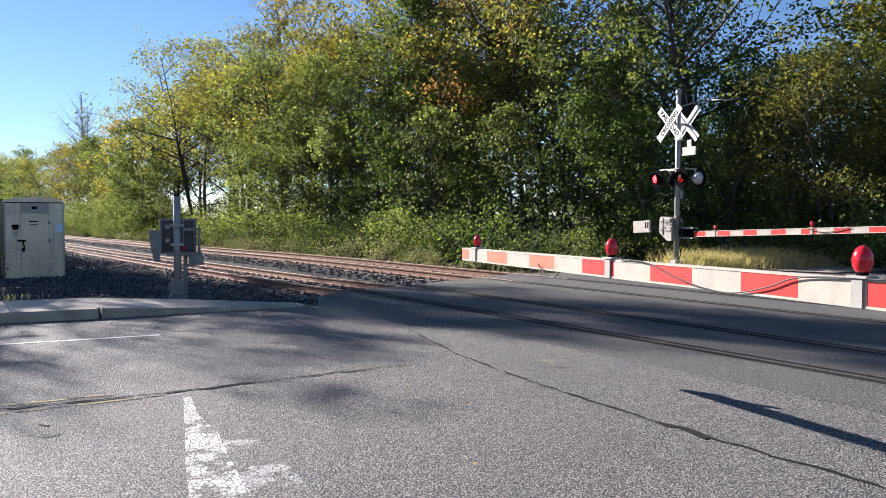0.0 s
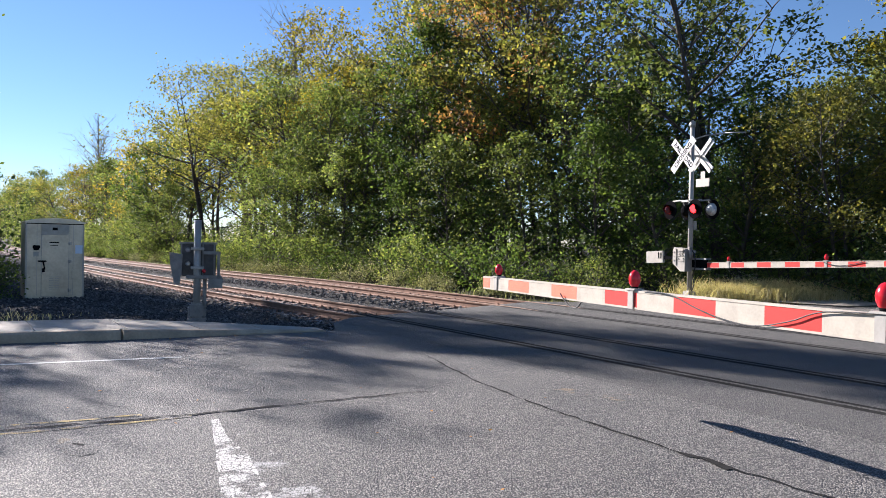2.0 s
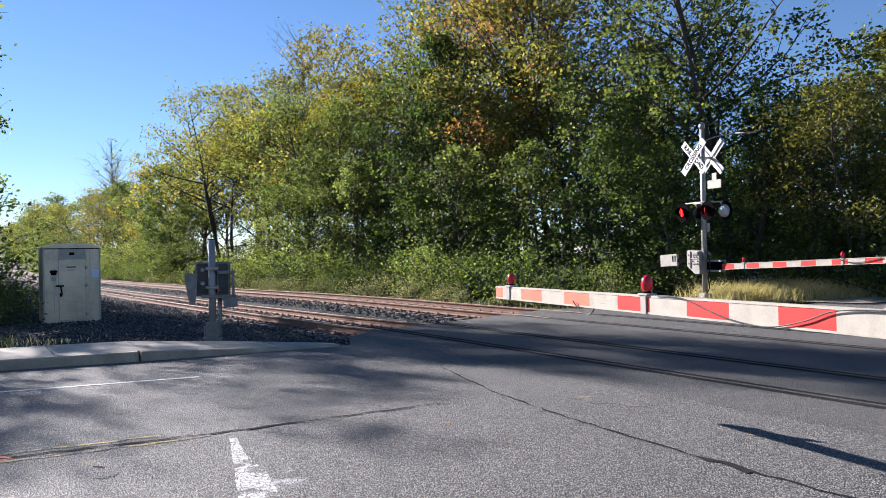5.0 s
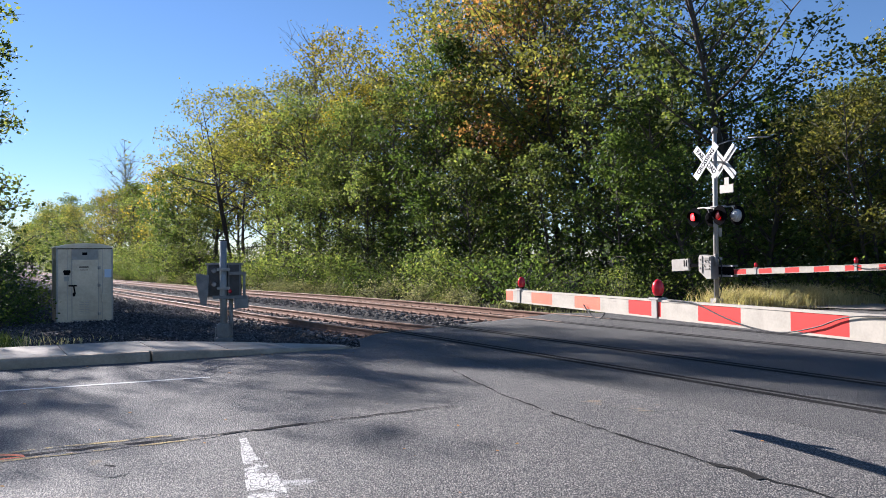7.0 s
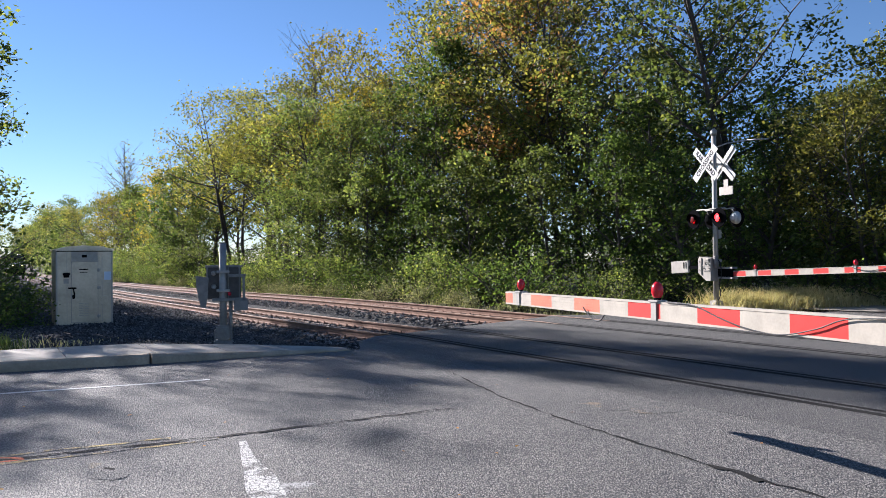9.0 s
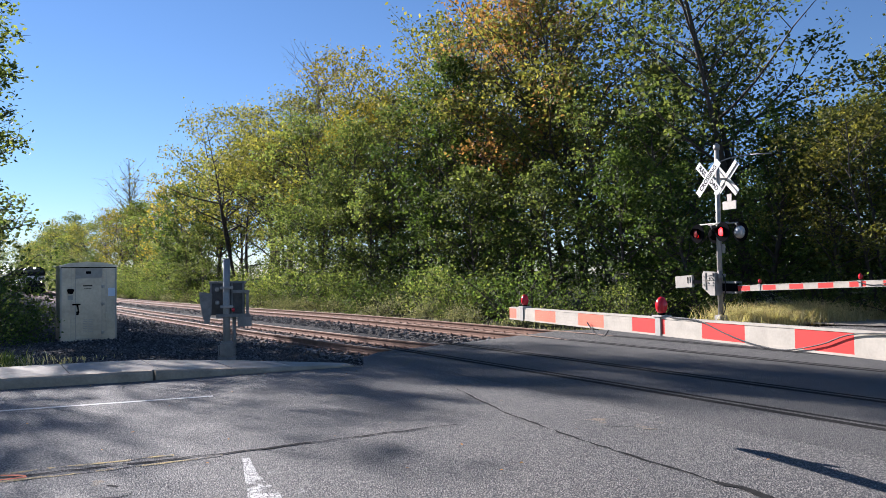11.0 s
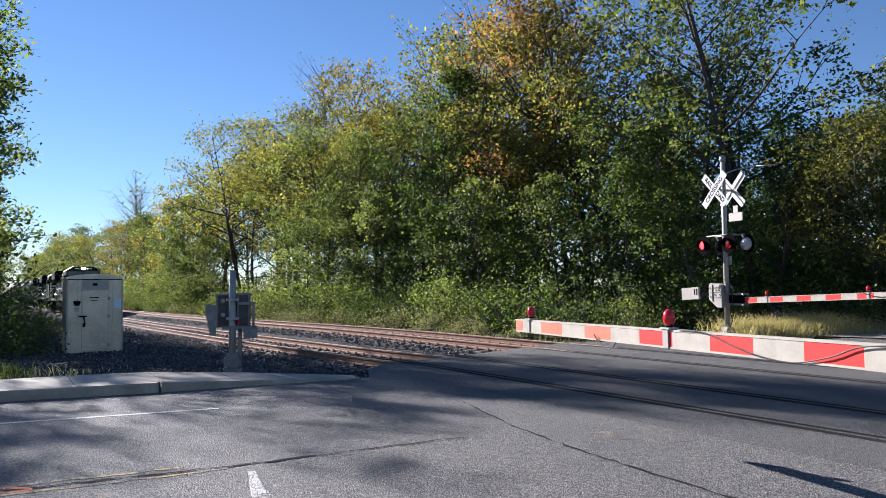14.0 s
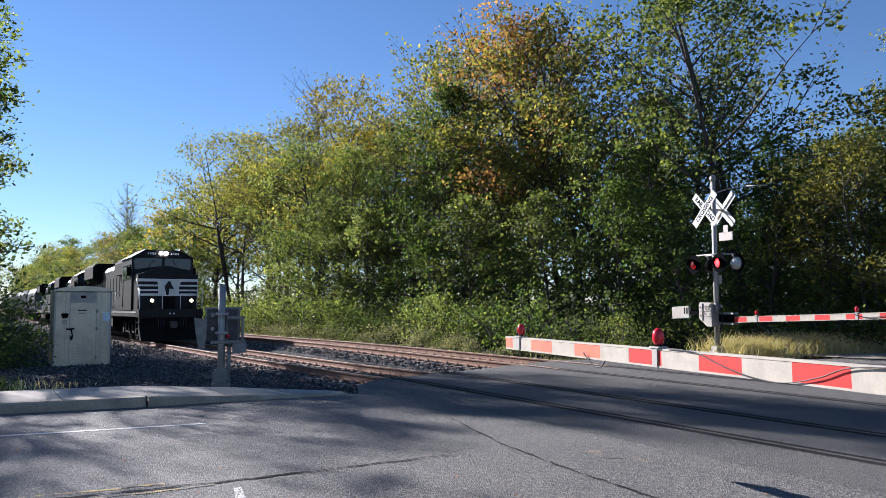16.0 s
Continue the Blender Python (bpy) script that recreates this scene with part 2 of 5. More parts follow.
def box(bm, x0, x1, y0, y1, z0, z1, m=None, bevel=0.0, mi=0):
    vs = [bm.verts.new((x, y, z)) for x in (x0, x1) for y in (y0, y1) for z in (z0, z1)]
    fs = [bm.faces.new([vs[i] for i in f]) for f in ((0, 1, 3, 2), (4, 6, 7, 5), (0, 4, 5, 1), (2, 3, 7, 6), (0, 2, 6, 4), (1, 5, 7, 3))]
    for f in fs:
        f.material_index = mi
    if bevel:
        out = bmesh.ops.bevel(bm, geom=list({e for f in fs for e in f.edges}), offset=bevel, segments=2, affect="EDGES", clamp_overlap=True)
        vs = list({v for f in out["faces"] for v in f.verts} | {v for v in vs if v.is_valid})
    if m:
        for v in vs:
            v.co = m @ v.co
    return vs


def tube(bm, p0, p1, r0, r1=None, seg=10, caps=True):
    p0, p1 = Vector(p0), Vector(p1)
    r1 = r0 if r1 is None else r1
    q = (p1 - p0).to_track_quat("Z", "Y")
    rings = []
    for p, r in ((p0, r0), (p1, r1)):
        rings.append([bm.verts.new(p + q @ Vector((r * math.cos(2 * math.pi * i / seg), r * math.sin(2 * math.pi * i / seg), 0))) for i in range(seg)])
    for i in range(seg):
        f = bm.faces.new((rings[0][i], rings[0][(i + 1) % seg], rings[1][(i + 1) % seg], rings[1][i]))
        f.smooth = True
    if caps:
        bm.faces.new(rings[0][::-1])
        bm.faces.new(rings[1])
    return rings


def bent(bm, pts, r, seg=8):
    for a, b in zip(pts, pts[1:]):
        tube(bm, a, b, r, r, seg)


def prism(bm, outline, z0, z1, m=None, mi=0):
    """Extrudes a counter-clockwise outline of (x, y) from z0 to z1."""
    lo = [bm.verts.new((x, y, z0)) for x, y in outline]
    hi = [bm.verts.new((x, y, z1)) for x, y in outline]
    k = len(outline)
    fs = [bm.faces.new(lo[::-1]), bm.faces.new(hi)]
    fs += [bm.faces.new((lo[i], lo[(i + 1) % k], hi[(i + 1) % k], hi[i])) for i in range(k)]
    for f in fs:
        f.material_index = mi
    if m:
        for v in lo + hi:
            v.co = m @ v.co
    return lo + hi


def dome(bm, c, r, stretch=1.0, seg=12, rings=7, m=None):
    """An egg-shaped cap standing on c."""
    rows = []
    for j in range(rings + 1):
        a = -math.pi * .35 + (math.pi * .85) * j / rings
        rr, zz = r * math.cos(a), r * stretch * (math.sin(a) + math.sin(math.pi * .35))
        rows.append([bm.verts.new((c[0] + rr * math.cos(2 * math.pi * i / seg), c[1] + rr * math.sin(2 * math.pi * i / seg), c[2] + zz)) for i in range(seg)])
    for a, b in zip(rows, rows[1:]):
        for i in range(seg):
            bm.faces.new((a[i], a[(i + 1) % seg], b[(i + 1) % seg], b[i])).smooth = True
    bm.faces.new(rows[0][::-1])
    bm.faces.new(rows[-1])
    if m:
        for row in rows:
            for v in row:
                v.co = m @ v.co


def text_mesh(body, size, depth, name):
    cu = bpy.data.curves.new(name, "FONT")
    cu.body, cu.size, cu.extrude, cu.offset = body, size, depth, .003
    cu.align_x, cu.align_y = "CENTER", "CENTER"
    ob = bpy.data.objects.new(name, cu)
    scene.collection.objects.link(ob)
    bpy.context.view_layer.update()
    me = bpy.data.meshes.new_from_object(ob.evaluated_get(bpy.context.evaluated_depsgraph_get()))
    bpy.data.objects.remove(ob)
    return me


def pydata(name, verts, faces, mat, parent=None, kind="", smooth=False):
    me = bpy.data.meshes.new(name)
    me.from_pydata(verts, [], faces)
    me.materials.append(mat)
    if smooth:
        me.polygons.foreach_set("use_smooth", [True] * len(me.polygons))
    ob = new(name, me)
    if parent:
        ob.parent = parent
    if kind:
        ob["kind"] = kind
    return ob

# ---- ground, road, kerb ----


def sheet(name, mat, us, ns, lift, height=gz):
    """A sheet over the track grid that follows the ground."""
    verts, faces = [], []
    for u in us:
        for n in ns:
            x, y = uv(n, u)
            verts.append((x, y, height(x, y) + lift))
    k = len(ns)
    for i in range(len(us) - 1):
        for j in range(k - 1):
            a = i * k + j
            faces.append((a, a + k, a + k + 1, a + 1))
    return pydata(name, verts, faces, mat)


def flat(name, mat, pts, z, parent=None):
    bm = bmesh.new()
    f = bm.faces.new([bm.verts.new((x, y, z)) for x, y in pts])
    if f.normal.z < 0:
        f.normal_flip()
    return part(name, bm, mat, parent)


GU = [-900, -300, -120, -60, -30, -15, -5, 5, 11, 14, 18, 22, 28, 36, 45, 57, 70, 85, 100, 125, 150, 250, 500, 1500]
GN = [-1200, -400, -150, -60, -25, -10, 0, 3, 5, 7, 9.5, 10.3, 11.1, 14, 17, 22, 30, 60, 150, 400, 1200]
tagged(sheet("ground", EARTH, GU, GN, -.34), "brown earth and leaf litter under the woods", "ground", kind="structure")



def cinder(x, y):
    n, u = nu(x, y)
    k = min(1, max(0, (n - 3) / 3.5))
    return (gz(x, y) - .26) * k - .05 * (1 - k) + .03 * noise.noise((x * .8, y * .8, 3)) + .03 * noise.noise((x * 7, y * 7, 1)) + .02 * noise.noise((x * 15, y * 15, 2)) - (.12 if u < 12.6 else 0)


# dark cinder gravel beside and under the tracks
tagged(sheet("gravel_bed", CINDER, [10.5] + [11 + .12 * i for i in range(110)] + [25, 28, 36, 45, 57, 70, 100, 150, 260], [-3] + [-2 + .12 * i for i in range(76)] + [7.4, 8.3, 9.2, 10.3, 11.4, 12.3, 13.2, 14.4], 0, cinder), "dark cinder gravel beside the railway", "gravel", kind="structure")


def ballast_top(x, y):
    n, u = nu(x, y)
    d = min(abs(n - N1), abs(n - N2))
    return gz(x, y) - .195 - max(0, d - 1.4) * .3 + .03 * noise.noise((x * 2.1, y * 2.1, 0)) + (.045 * noise.noise((x * 9, y * 9, 1)) + .03 * noise.noise((x * 19, y * 19, 2)) if u < 40 else 0)


us = [12.4 + .085 * i for i in range(200)] + [29.5 + .3 * i for i in range(40)] + [42 + 3 * i for i in range(73)]
ns = [6.0 + .085 * i for i in range(107)]
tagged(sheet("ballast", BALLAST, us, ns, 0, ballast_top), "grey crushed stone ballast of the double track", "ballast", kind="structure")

ROAD = [(-30, -20), (-30, 12.6), (0.2, 12.3), (4.6, 11.9), (5.7, 11.6), (6.2, 12.7), (6.9, 13.4), (10, 14.2), (13.4, 15.2), (14.6, 14.4), (17, 12.3), (22, 10.6), (90, 6), (90, -20)]
tagged(flat("road", ASPHALT, [uv(n, u) for n, u in ROAD], 0), "worn grey asphalt road with fine chippings", "road", kind="structure")
# darker asphalt fill of the level crossing
CROSS = [(6.3, -20), (6.3, 12.7), (6.9, 13.3), (10, 14.1), (13.4, 15.1), (14.4, 14.2), (14.4, -20)]
tagged(flat("crossing_pavement", ASPHALT_DARK, [uv(n, u) for n, u in CROSS], .004), "dark smooth asphalt between the rails of the crossing", "crossing", kind="structure")


def strip(name, mat, pts, width, z, label, cat, wobble=0.0):
    """A painted or cracked band that follows a line on the road."""
    rng = random.Random(len(pts) * 7)
    widths = width if isinstance(width, tuple) else (width,) * len(pts)
    bm = bmesh.new()
    line = []
    for (xa, ya), (xb, yb), wa, wb in zip(pts, pts[1:], widths, widths[1:]):
        k = max(2, int(math.hypot(xb - xa, yb - ya) / .12))
        line += [(xa + (xb - xa) * i / k, ya + (yb - ya) * i / k, wa + (wb - wa) * i / k) for i in range(k)]
    line.append((*pts[-1], widths[-1]))
    rows = []
    for i, (x, y, wide) in enumerate(line):
        a, b = line[max(0, i - 1)], line[min(len(line) - 1, i + 1)]
        d = Vector((b[0] - a[0], b[1] - a[1])).normalized()
        w = wide / 2 * (1 + wobble * rng.uniform(-1, 1))
        o = wobble * min(wide, .06) * rng.uniform(-1, 1)
        rows.append((bm.verts.new((x - d.y * (w + o), y + d.x * (w + o), z)), bm.verts.new((x + d.y * (w - o), y - d.x * (w - o), z))))
    for (a, b), (c, d) in zip(rows, rows[1:]):
        bm.faces.new((a, b, d, c))
    return tagged(part(name, bm, mat), label, cat, kind="structure")


strip("stop_line", WHITE_PAINT, [(-1.78, 6.56), (-1.55, 5.9), (-1.09, 4.81), (-.3, 2.6)], (.05, .1, .33, .5), .004, "cracked white stop line on the asphalt", "road marking", .04)
strip("stop_line", WHITE_THIN, [(-1.38, 5.95), (-.78, 4.7), (.15, 2.6)], (.1, .3, .4), .0045, "faded half of the white stop line", "road marking", .05)
strip("edge_line", WHITE_LINE, [(-8.6, 7.5), (-5.29, 8.85), (-3.06, 9.73)], .09, .004, "white edge line on the asphalt", "road marking")
strip("centre_line", YELLOW_LINE, [(-8, 3.6), (-3.42, 5.74), (-1.95, 6.5)], .05, .004, "worn yellow centre line along the crack", "road marking", .3)
strip("centre_line", YELLOW_LINE, [(-8, 3.9), (-3.5, 6.0), (-2.4, 6.55)], .045, .0042, "worn yellow centre line along the crack", "road marking", .5)
strip("road_crack", GAP_DARK, [(-8, 3.8), (-3.42, 5.9), (-1.85, 6.62), (-.79, 7.22), (.1, 7.7)], .028, .007, "dark open crack along the road's middle", "crack", .9)
strip("road_crack", GAP_DARK, [(.1, 10.2), (.62, 8.4), (1.0, 7.47), (1.46, 6.49), (2.06, 5.35), (2.72, 4.3), (3.6, 2.5)], .022, .007, "dark seam between two layers of asphalt", "crack", .9)
strip("road_crack", GAP_DARK, [(1.95, 5.5), (2.1, 5.33), (2.2, 5.1)], .06, .0075, "frayed end of the asphalt seam", "crack", .8)

strip("utility_mark", ORANGE_PAINT, [(-4.6, 5.62), (-3.75, 5.9), (-3.42, 5.93), (-3.3, 5.86), (-3.5, 5.76), (-4.4, 5.45)], .035, .008, "orange utility paint mark beside the crack", "road marking", .4)
strip("road_stain", STAIN, [(1.35, 8.0), (1.9, 7.6), (2.4, 7.45)], (.1, .45, .15), .0038, "tan stain of dirt on the asphalt", "stain", .5)
strip("road_stain", STAIN, [(-2.75, 5.75), (-2.5, 5.5), (-2.3, 5.35)], (.08, .28, .1), .0038, "rusty stain round a small pit in the asphalt", "stain", .5)
strip("pothole", GAP_DARK, [(-2.56, 5.62), (-2.5, 5.58), (-2.45, 5.57)], (.02, .05, .02), .0045, "small dark pit in the asphalt", "pothole", .4)

# kerb island with pavement
KF = [(-30, 12.45), (0.24, 12.35), (2.27, 11.92), (4.0, 11.72), (5.5, 11.55)]   # front foot
KB = [(-30, 14.2), (0.3, 13.95), (2.4, 13.6), (4.0, 12.95), (5.5, 11.9)]       # back of the slab


def kerb_height(n):
    return .15 if n < 2.3 else max(.02, .15 - (n - 2.3) * .042)


kerb = tagged(new("pavement"), "low concrete pavement with a worn kerb", "pavement", kind="structure")


def along(table, n):
    for (n0, u0), (n1, u1) in zip(table, table[1:]):
        if n <= n1:
            return u0 + (u1 - u0) * (n - n0) / (n1 - n0)
    return table[-1][1]


cuts = [-30, -24, -18, -12, -8, -6.4, -4.8, -3.2, -1.6, -.1, 1.2, 2.42, 3.5, 4.5, 5.5]
for n0, n1 in zip(cuts, cuts[1:]):
    # slab
    bm = bmesh.new()
    g = .008
    ring = []
    for n in (n0 + g, (n0 + n1) / 2, n1 - g):
        ring.append((n, along(KF, n) + .17, kerb_height(n)))
    back = [(n, max(along(KB, n), along(KF, n) + .25), h + .01) for n, _, h in ring[::-1]]
    top = [bm.verts.new((*uv(n, u), h)) for n, u, h in ring + back]
    bot = [bm.verts.new((*uv(n, u), -.3)) for n, u, h in ring + back]
    bm.faces.new(top)
    for i in range(6):
        j = (i + 1) % 6
        bm.faces.new((bot[i], bot[j], top[j], top[i]))
    bmesh.ops.recalc_face_normals(bm, faces=bm.faces)
    part("slab", bm, CONCRETE, kerb)
for n0, n1 in ((-30, -20), (-20, -12), (-12, -6), (-6, -2.2), (-2.2, 2.30), (2.33, 5.5)):
    bm = bmesh.new()
    rows = []
    k = 24
    for i in range(k + 1):
        n = n0 + .006 + (n1 - n0 - .012) * i / k
        u, h = along(KF, n), kerb_height(n)
        w = .012 * noise.noise((n * 3, 0, 0))
        rows.append([bm.verts.new((*uv(n, u + du), z)) for du, z in ((0, -.2), (.0 + w, .02), (.015 + w, h - .03), (.045, h - .002), (.16, h), (.16, -.2))])
    for a, b in zip(rows, rows[1:]):
        for i in range(5):
            bm.faces.new((a[i], b[i], b[i + 1], a[i + 1]))
    bm.faces.new(rows[0])
    bm.faces.new(rows[-1][::-1])
    bmesh.ops.recalc_face_normals(bm, faces=bm.faces)
    part("kerb_stone", bm, KERB_FACE, kerb, "worn buff concrete kerb")

# concrete apron on the far side, behind the second gate
apron = flat("far_pavement", CONCRETE, [(9.9, 21.2), (11.5, 19.6), (30, 27), (28, 31), (14.5, 24.6)], .03)
tagged(apron, "pale concrete pavement beyond the crossing", "pavement", kind="structure")

# ---- tracks ----
RAIL = [(-.07, -.17), (.07, -.17), (.07, -.155), (.012, -.135), (.012, -.045), (.036, -.035), (.036, -.004), (.03, 0), (-.03, 0), (-.036, -.004), (-.036, -.035), (-.012, -.045), (-.012, -.135), (-.07, -.155)]


def rail(n, table, us, parent):
    bm = bmesh.new()
    rows = []
    for u in us:
        rows.append([bm.verts.new((*uv(n + dn, u), level(table, u) + dz + (.02 if u > 13.6 else .0035))) for dn, dz in RAIL])
    k = len(RAIL)
    for a, b in zip(rows, rows[1:]):
        for i in range(k):
            f = bm.faces.new((a[i], a[(i + 1) % k], b[(i + 1) % k], b[i]))
            f.material_index = 1 if i in (6, 7, 8) else 0
    bm.faces.new(rows[0])
    bm.faces.new(rows[-1][::-1])
    bmesh.ops.recalc_face_normals(bm, faces=bm.faces)
    return part("rail", bm, [STEEL_RUST, STEEL_SHINE], parent)


RU = [-60, -20, 0, 8, 11, 13, 13.7, 15, 16, 18, 20, 23, 28, 32, 36, 40, 45, 57, 70, 85, 100, 125, 150, 200, 300, 420]
tracks = []
for nc, table in ((N1, Z1), (N2, Z2)):
    tr = tagged(new("railway_track"), "railway track of rusty rails on wooden ties", "railway track", "two tracks", kind="structure")
    tracks.append((tr, nc, table))
    for s in (-1, 1):
        rail(nc + s * .7535, table, RU, tr)
        # flangeway in the crossing, beside the rail: flat dark strips for the groove's shade
        bm = bmesh.new()
        for d0, d1 in ((-.16, -.04), (.035, .12)):
            pts = [uv(nc + s * .7535 + d0, -20), uv(nc + s * .7535 + d1, -20), uv(nc + s * .7535 + d1, 14.2), uv(nc + s * .7535 + d0, 14.2)]
            bm.faces.new([bm.verts.new((x, y, .008)) for x, y in pts])
        part("flangeway", bm, GAP_DARK, tr)

# ---- gates, signals ----


def boom(parent, at, length, stripes, lamps, thick=.06, h0=.15, h1=.12, faded=0):
    """A gate arm along +x from its root; its striped board is split at each stripe."""
    bm = bmesh.new()
    for s in (-1, 1):
        vs = box(bm, 0, length, -thick / 2 - .004, thick / 2 + .004, s * h0 / 2 - .007, s * h0 / 2 + .007)
        for v in vs:
            if v.co.x > .1:
                v.co.z += s * (h1 - h0) / 2
    g = part("gate_arm", bm, BOARD_WHITE, parent, "red and white striped gate arm")
    g.matrix_basis = at
    x = 0.0
    i = 0
    while x < length - .02:
        x1 = min(length, x + stripes)
        bm = bmesh.new()
        ha = h0 + (h1 - h0) * x / length
        hb = h0 + (h1 - h0) * x1 / length
        vs = [bm.verts.new(p) for p in ((x, -thick / 2, -ha / 2), (x1, -thick / 2, -hb / 2), (x1, thick / 2, -hb / 2), (x, thick / 2, -ha / 2), (x, -thick / 2, ha / 2), (x1, -thick / 2, hb / 2), (x1, thick / 2, hb / 2), (x, thick / 2, ha / 2))]
        for f in ((3, 2, 1, 0), (4, 5, 6, 7), (0, 1, 5, 4), (1, 2, 6, 5), (2, 3, 7, 6), (3, 0, 4, 7)):
            bm.faces.new([vs[j] for j in f])
        red = i % 2 == 0
        for f in (-.3, -.1, .1, .3) if x > length - faded else ():
            for sd in (-1, 1):
                y0, y1 = sorted((sd * thick / 2, sd * (thick / 2 + .0015)))
                rib = [bm.verts.new((xx, yy, hh * f + dz)) for xx, hh in ((x + .004, ha), (x1 - .004, hb)) for yy in (y0, y1) for dz in (-.006, .006)]
                for q in ((0, 1, 3, 2), (4, 6, 7, 5), (0, 4, 5, 1), (2, 3, 7, 6), (0, 2, 6, 4), (1, 5, 7, 3)):
                    bm.faces.new([rib[j] for j in q])
        part("red_stripe" if red else "white_stripe", bm, (BOARD_ORANGE if x > length - faded else BOARD_RED) if red else BOARD_WHITE, g)
        x = x1
        i += 1
    for x, r in lamps:
        top = (h0 + (h1 - h0) * x / length) / 2
        bm = bmesh.new()
        box(bm, x - .035, x + .035, -thick / 2 - .012, thick / 2 + .012, -top - .01, top + .012, bevel=.004)
        box(bm, x - .06, x + .06, -thick / 2 - .02, thick / 2 + .02, top + .005, top + .022, bevel=.004)
        part("lamp_bracket", bm, GALV, g)
        bm = bmesh.new()
        tube(bm, (x, 0, top + .015), (x, 0, top + .04), r * .55, r * .6, 12)
        part("lamp_socket", bm, BLACK, g)
        bm = bmesh.new()
        dome(bm, (x, 0, top + .03), r, 1.5)
        part("lamp_globe", bm, RED_LENS, g, "red plastic gate lamp globe", True)
    return g


def cable(name, pts, r, parent):
    """One smooth hanging cable through the points."""
    p = [Vector(q) for q in pts]
    fine = []
    for i in range(len(p) - 1):
        a, b, c, d = p[max(0, i - 1)], p[i], p[i + 1], p[min(len(p) - 1, i + 2)]
        for k in range(5):
            t = k / 5
            fine.append(.5 * (2 * b + (c - a) * t + (2 * a - 5 * b + 4 * c - d) * t * t + (3 * b - a - 3 * c + d) * t ** 3))
    fine.append(p[-1])
    bm = bmesh.new()
    rings = []
    for i, q in enumerate(fine):
        turn = (fine[min(i + 1, len(fine) - 1)] - fine[max(i - 1, 0)]).to_track_quat("Z", "Y")
        rings.append([bm.verts.new(q + turn @ Vector((r * math.cos(k * 1.0472), r * math.sin(k * 1.0472), 0))) for k in range(6)])
    for a, b in zip(rings, rings[1:]):
        for k in range(6):
            bm.faces.new((a[k], a[(k + 1) % 6], b[(k + 1) % 6], b[k])).smooth = True
    return part(name, bm, RUBBER, parent)


# near gate arm: root off to the right and close, tip over the road
BD = Vector((.376, -.927))
tip, root = Vector((.737, 8.158)), Vector((.737, 8.158)) + BD * 7.54
ang = math.degrees(math.atan2(-BD.y, -BD.x))
gate = thing("crossing_gate", "crossing gate with a lowered striped arm", "crossing gate", at=pose(root.x, root.y, 0, 0, 0, ang))
bm = bmesh.new()
tube(bm, (-.1, .2, 0), (-.1, .2, 1.9), .07, .07, 14)
box(bm, -.3, .1, 0, .4, -.05, .25, bevel=.02)
part("post", bm, GALV, gate)
bm = bmesh.new()
box(bm, -.45, .15, -.08, .14, .85, 1.4, bevel=.02)
part("gate_motor_box", bm, GREY_PAINT, gate)
near = boom(gate, pose(0, 0, 1.14, 0, .15, 0), 7.54, .41, [(7.54 - .3, .042), (7.54 - 2.55, .048), (7.54 - 4.62, .052)], faded=2.3)
cable("cable", [(7.54 - a, .05, b) for a, b in ((1.57, -.02), (1.62, -.06), (1.74, -.125), (1.84, -.12), (1.9, -.07))], .006, near)
cable("cable", [(7.54 - a, .045, b) for a, b in ((2.7, .08), (3.0, .07), (3.25, .0), (3.5, -.055), (3.78, -.075), (4.05, -.02), (4.3, .06), (4.8, .08))], .0045, near)

# ---- signal mast with crossbuck beyond the tracks ----
MR = math.degrees(math.atan2(BD.y, BD.x))
MAST = (7.75, 20.9)


def crossbuck(parent, y, front):
    s = -1 if front else 1
    for k, (a, words) in enumerate(((45, "CROSSING"), (-45, "RAIL  ROAD"))):
        off = y + s * .012 * (2 - k)
        bm = bmesh.new()
        box(bm, -.61, .61, -.006, .006, -.114, .114, bevel=.003)
        m = Matrix.Translation((0, off, 4.16)) @ Matrix.Rotation(radians(-a), 4, "Y")
        for v in bm.verts:
            v.co = m @ v.co
        blade = part("crossbuck_blade", bm, SIGN_WHITE, parent)
        if front:
            me = text_mesh(words, .185, .001, "sign_lettering")
            me.transform(Matrix.Translation((0, off - .009, 4.16)) @ Matrix.Rotation(radians(-a), 4, "Y") @ Matrix.Rotation(radians(90), 4, "X") @ Matrix.Scale(1.0, 4))
            me.materials.append(BLACK)
            ob = new("sign_lettering", me)
            ob.parent = blade
        else:
            bm = bmesh.new()
            box(bm, -.6, .6, -.012, .012, -.02, .02)
            for v in bm.verts:
                v.co = m @ (v.co + Vector((0, -.02, 0)))
            part("stiffener", bm, GALV, blade)


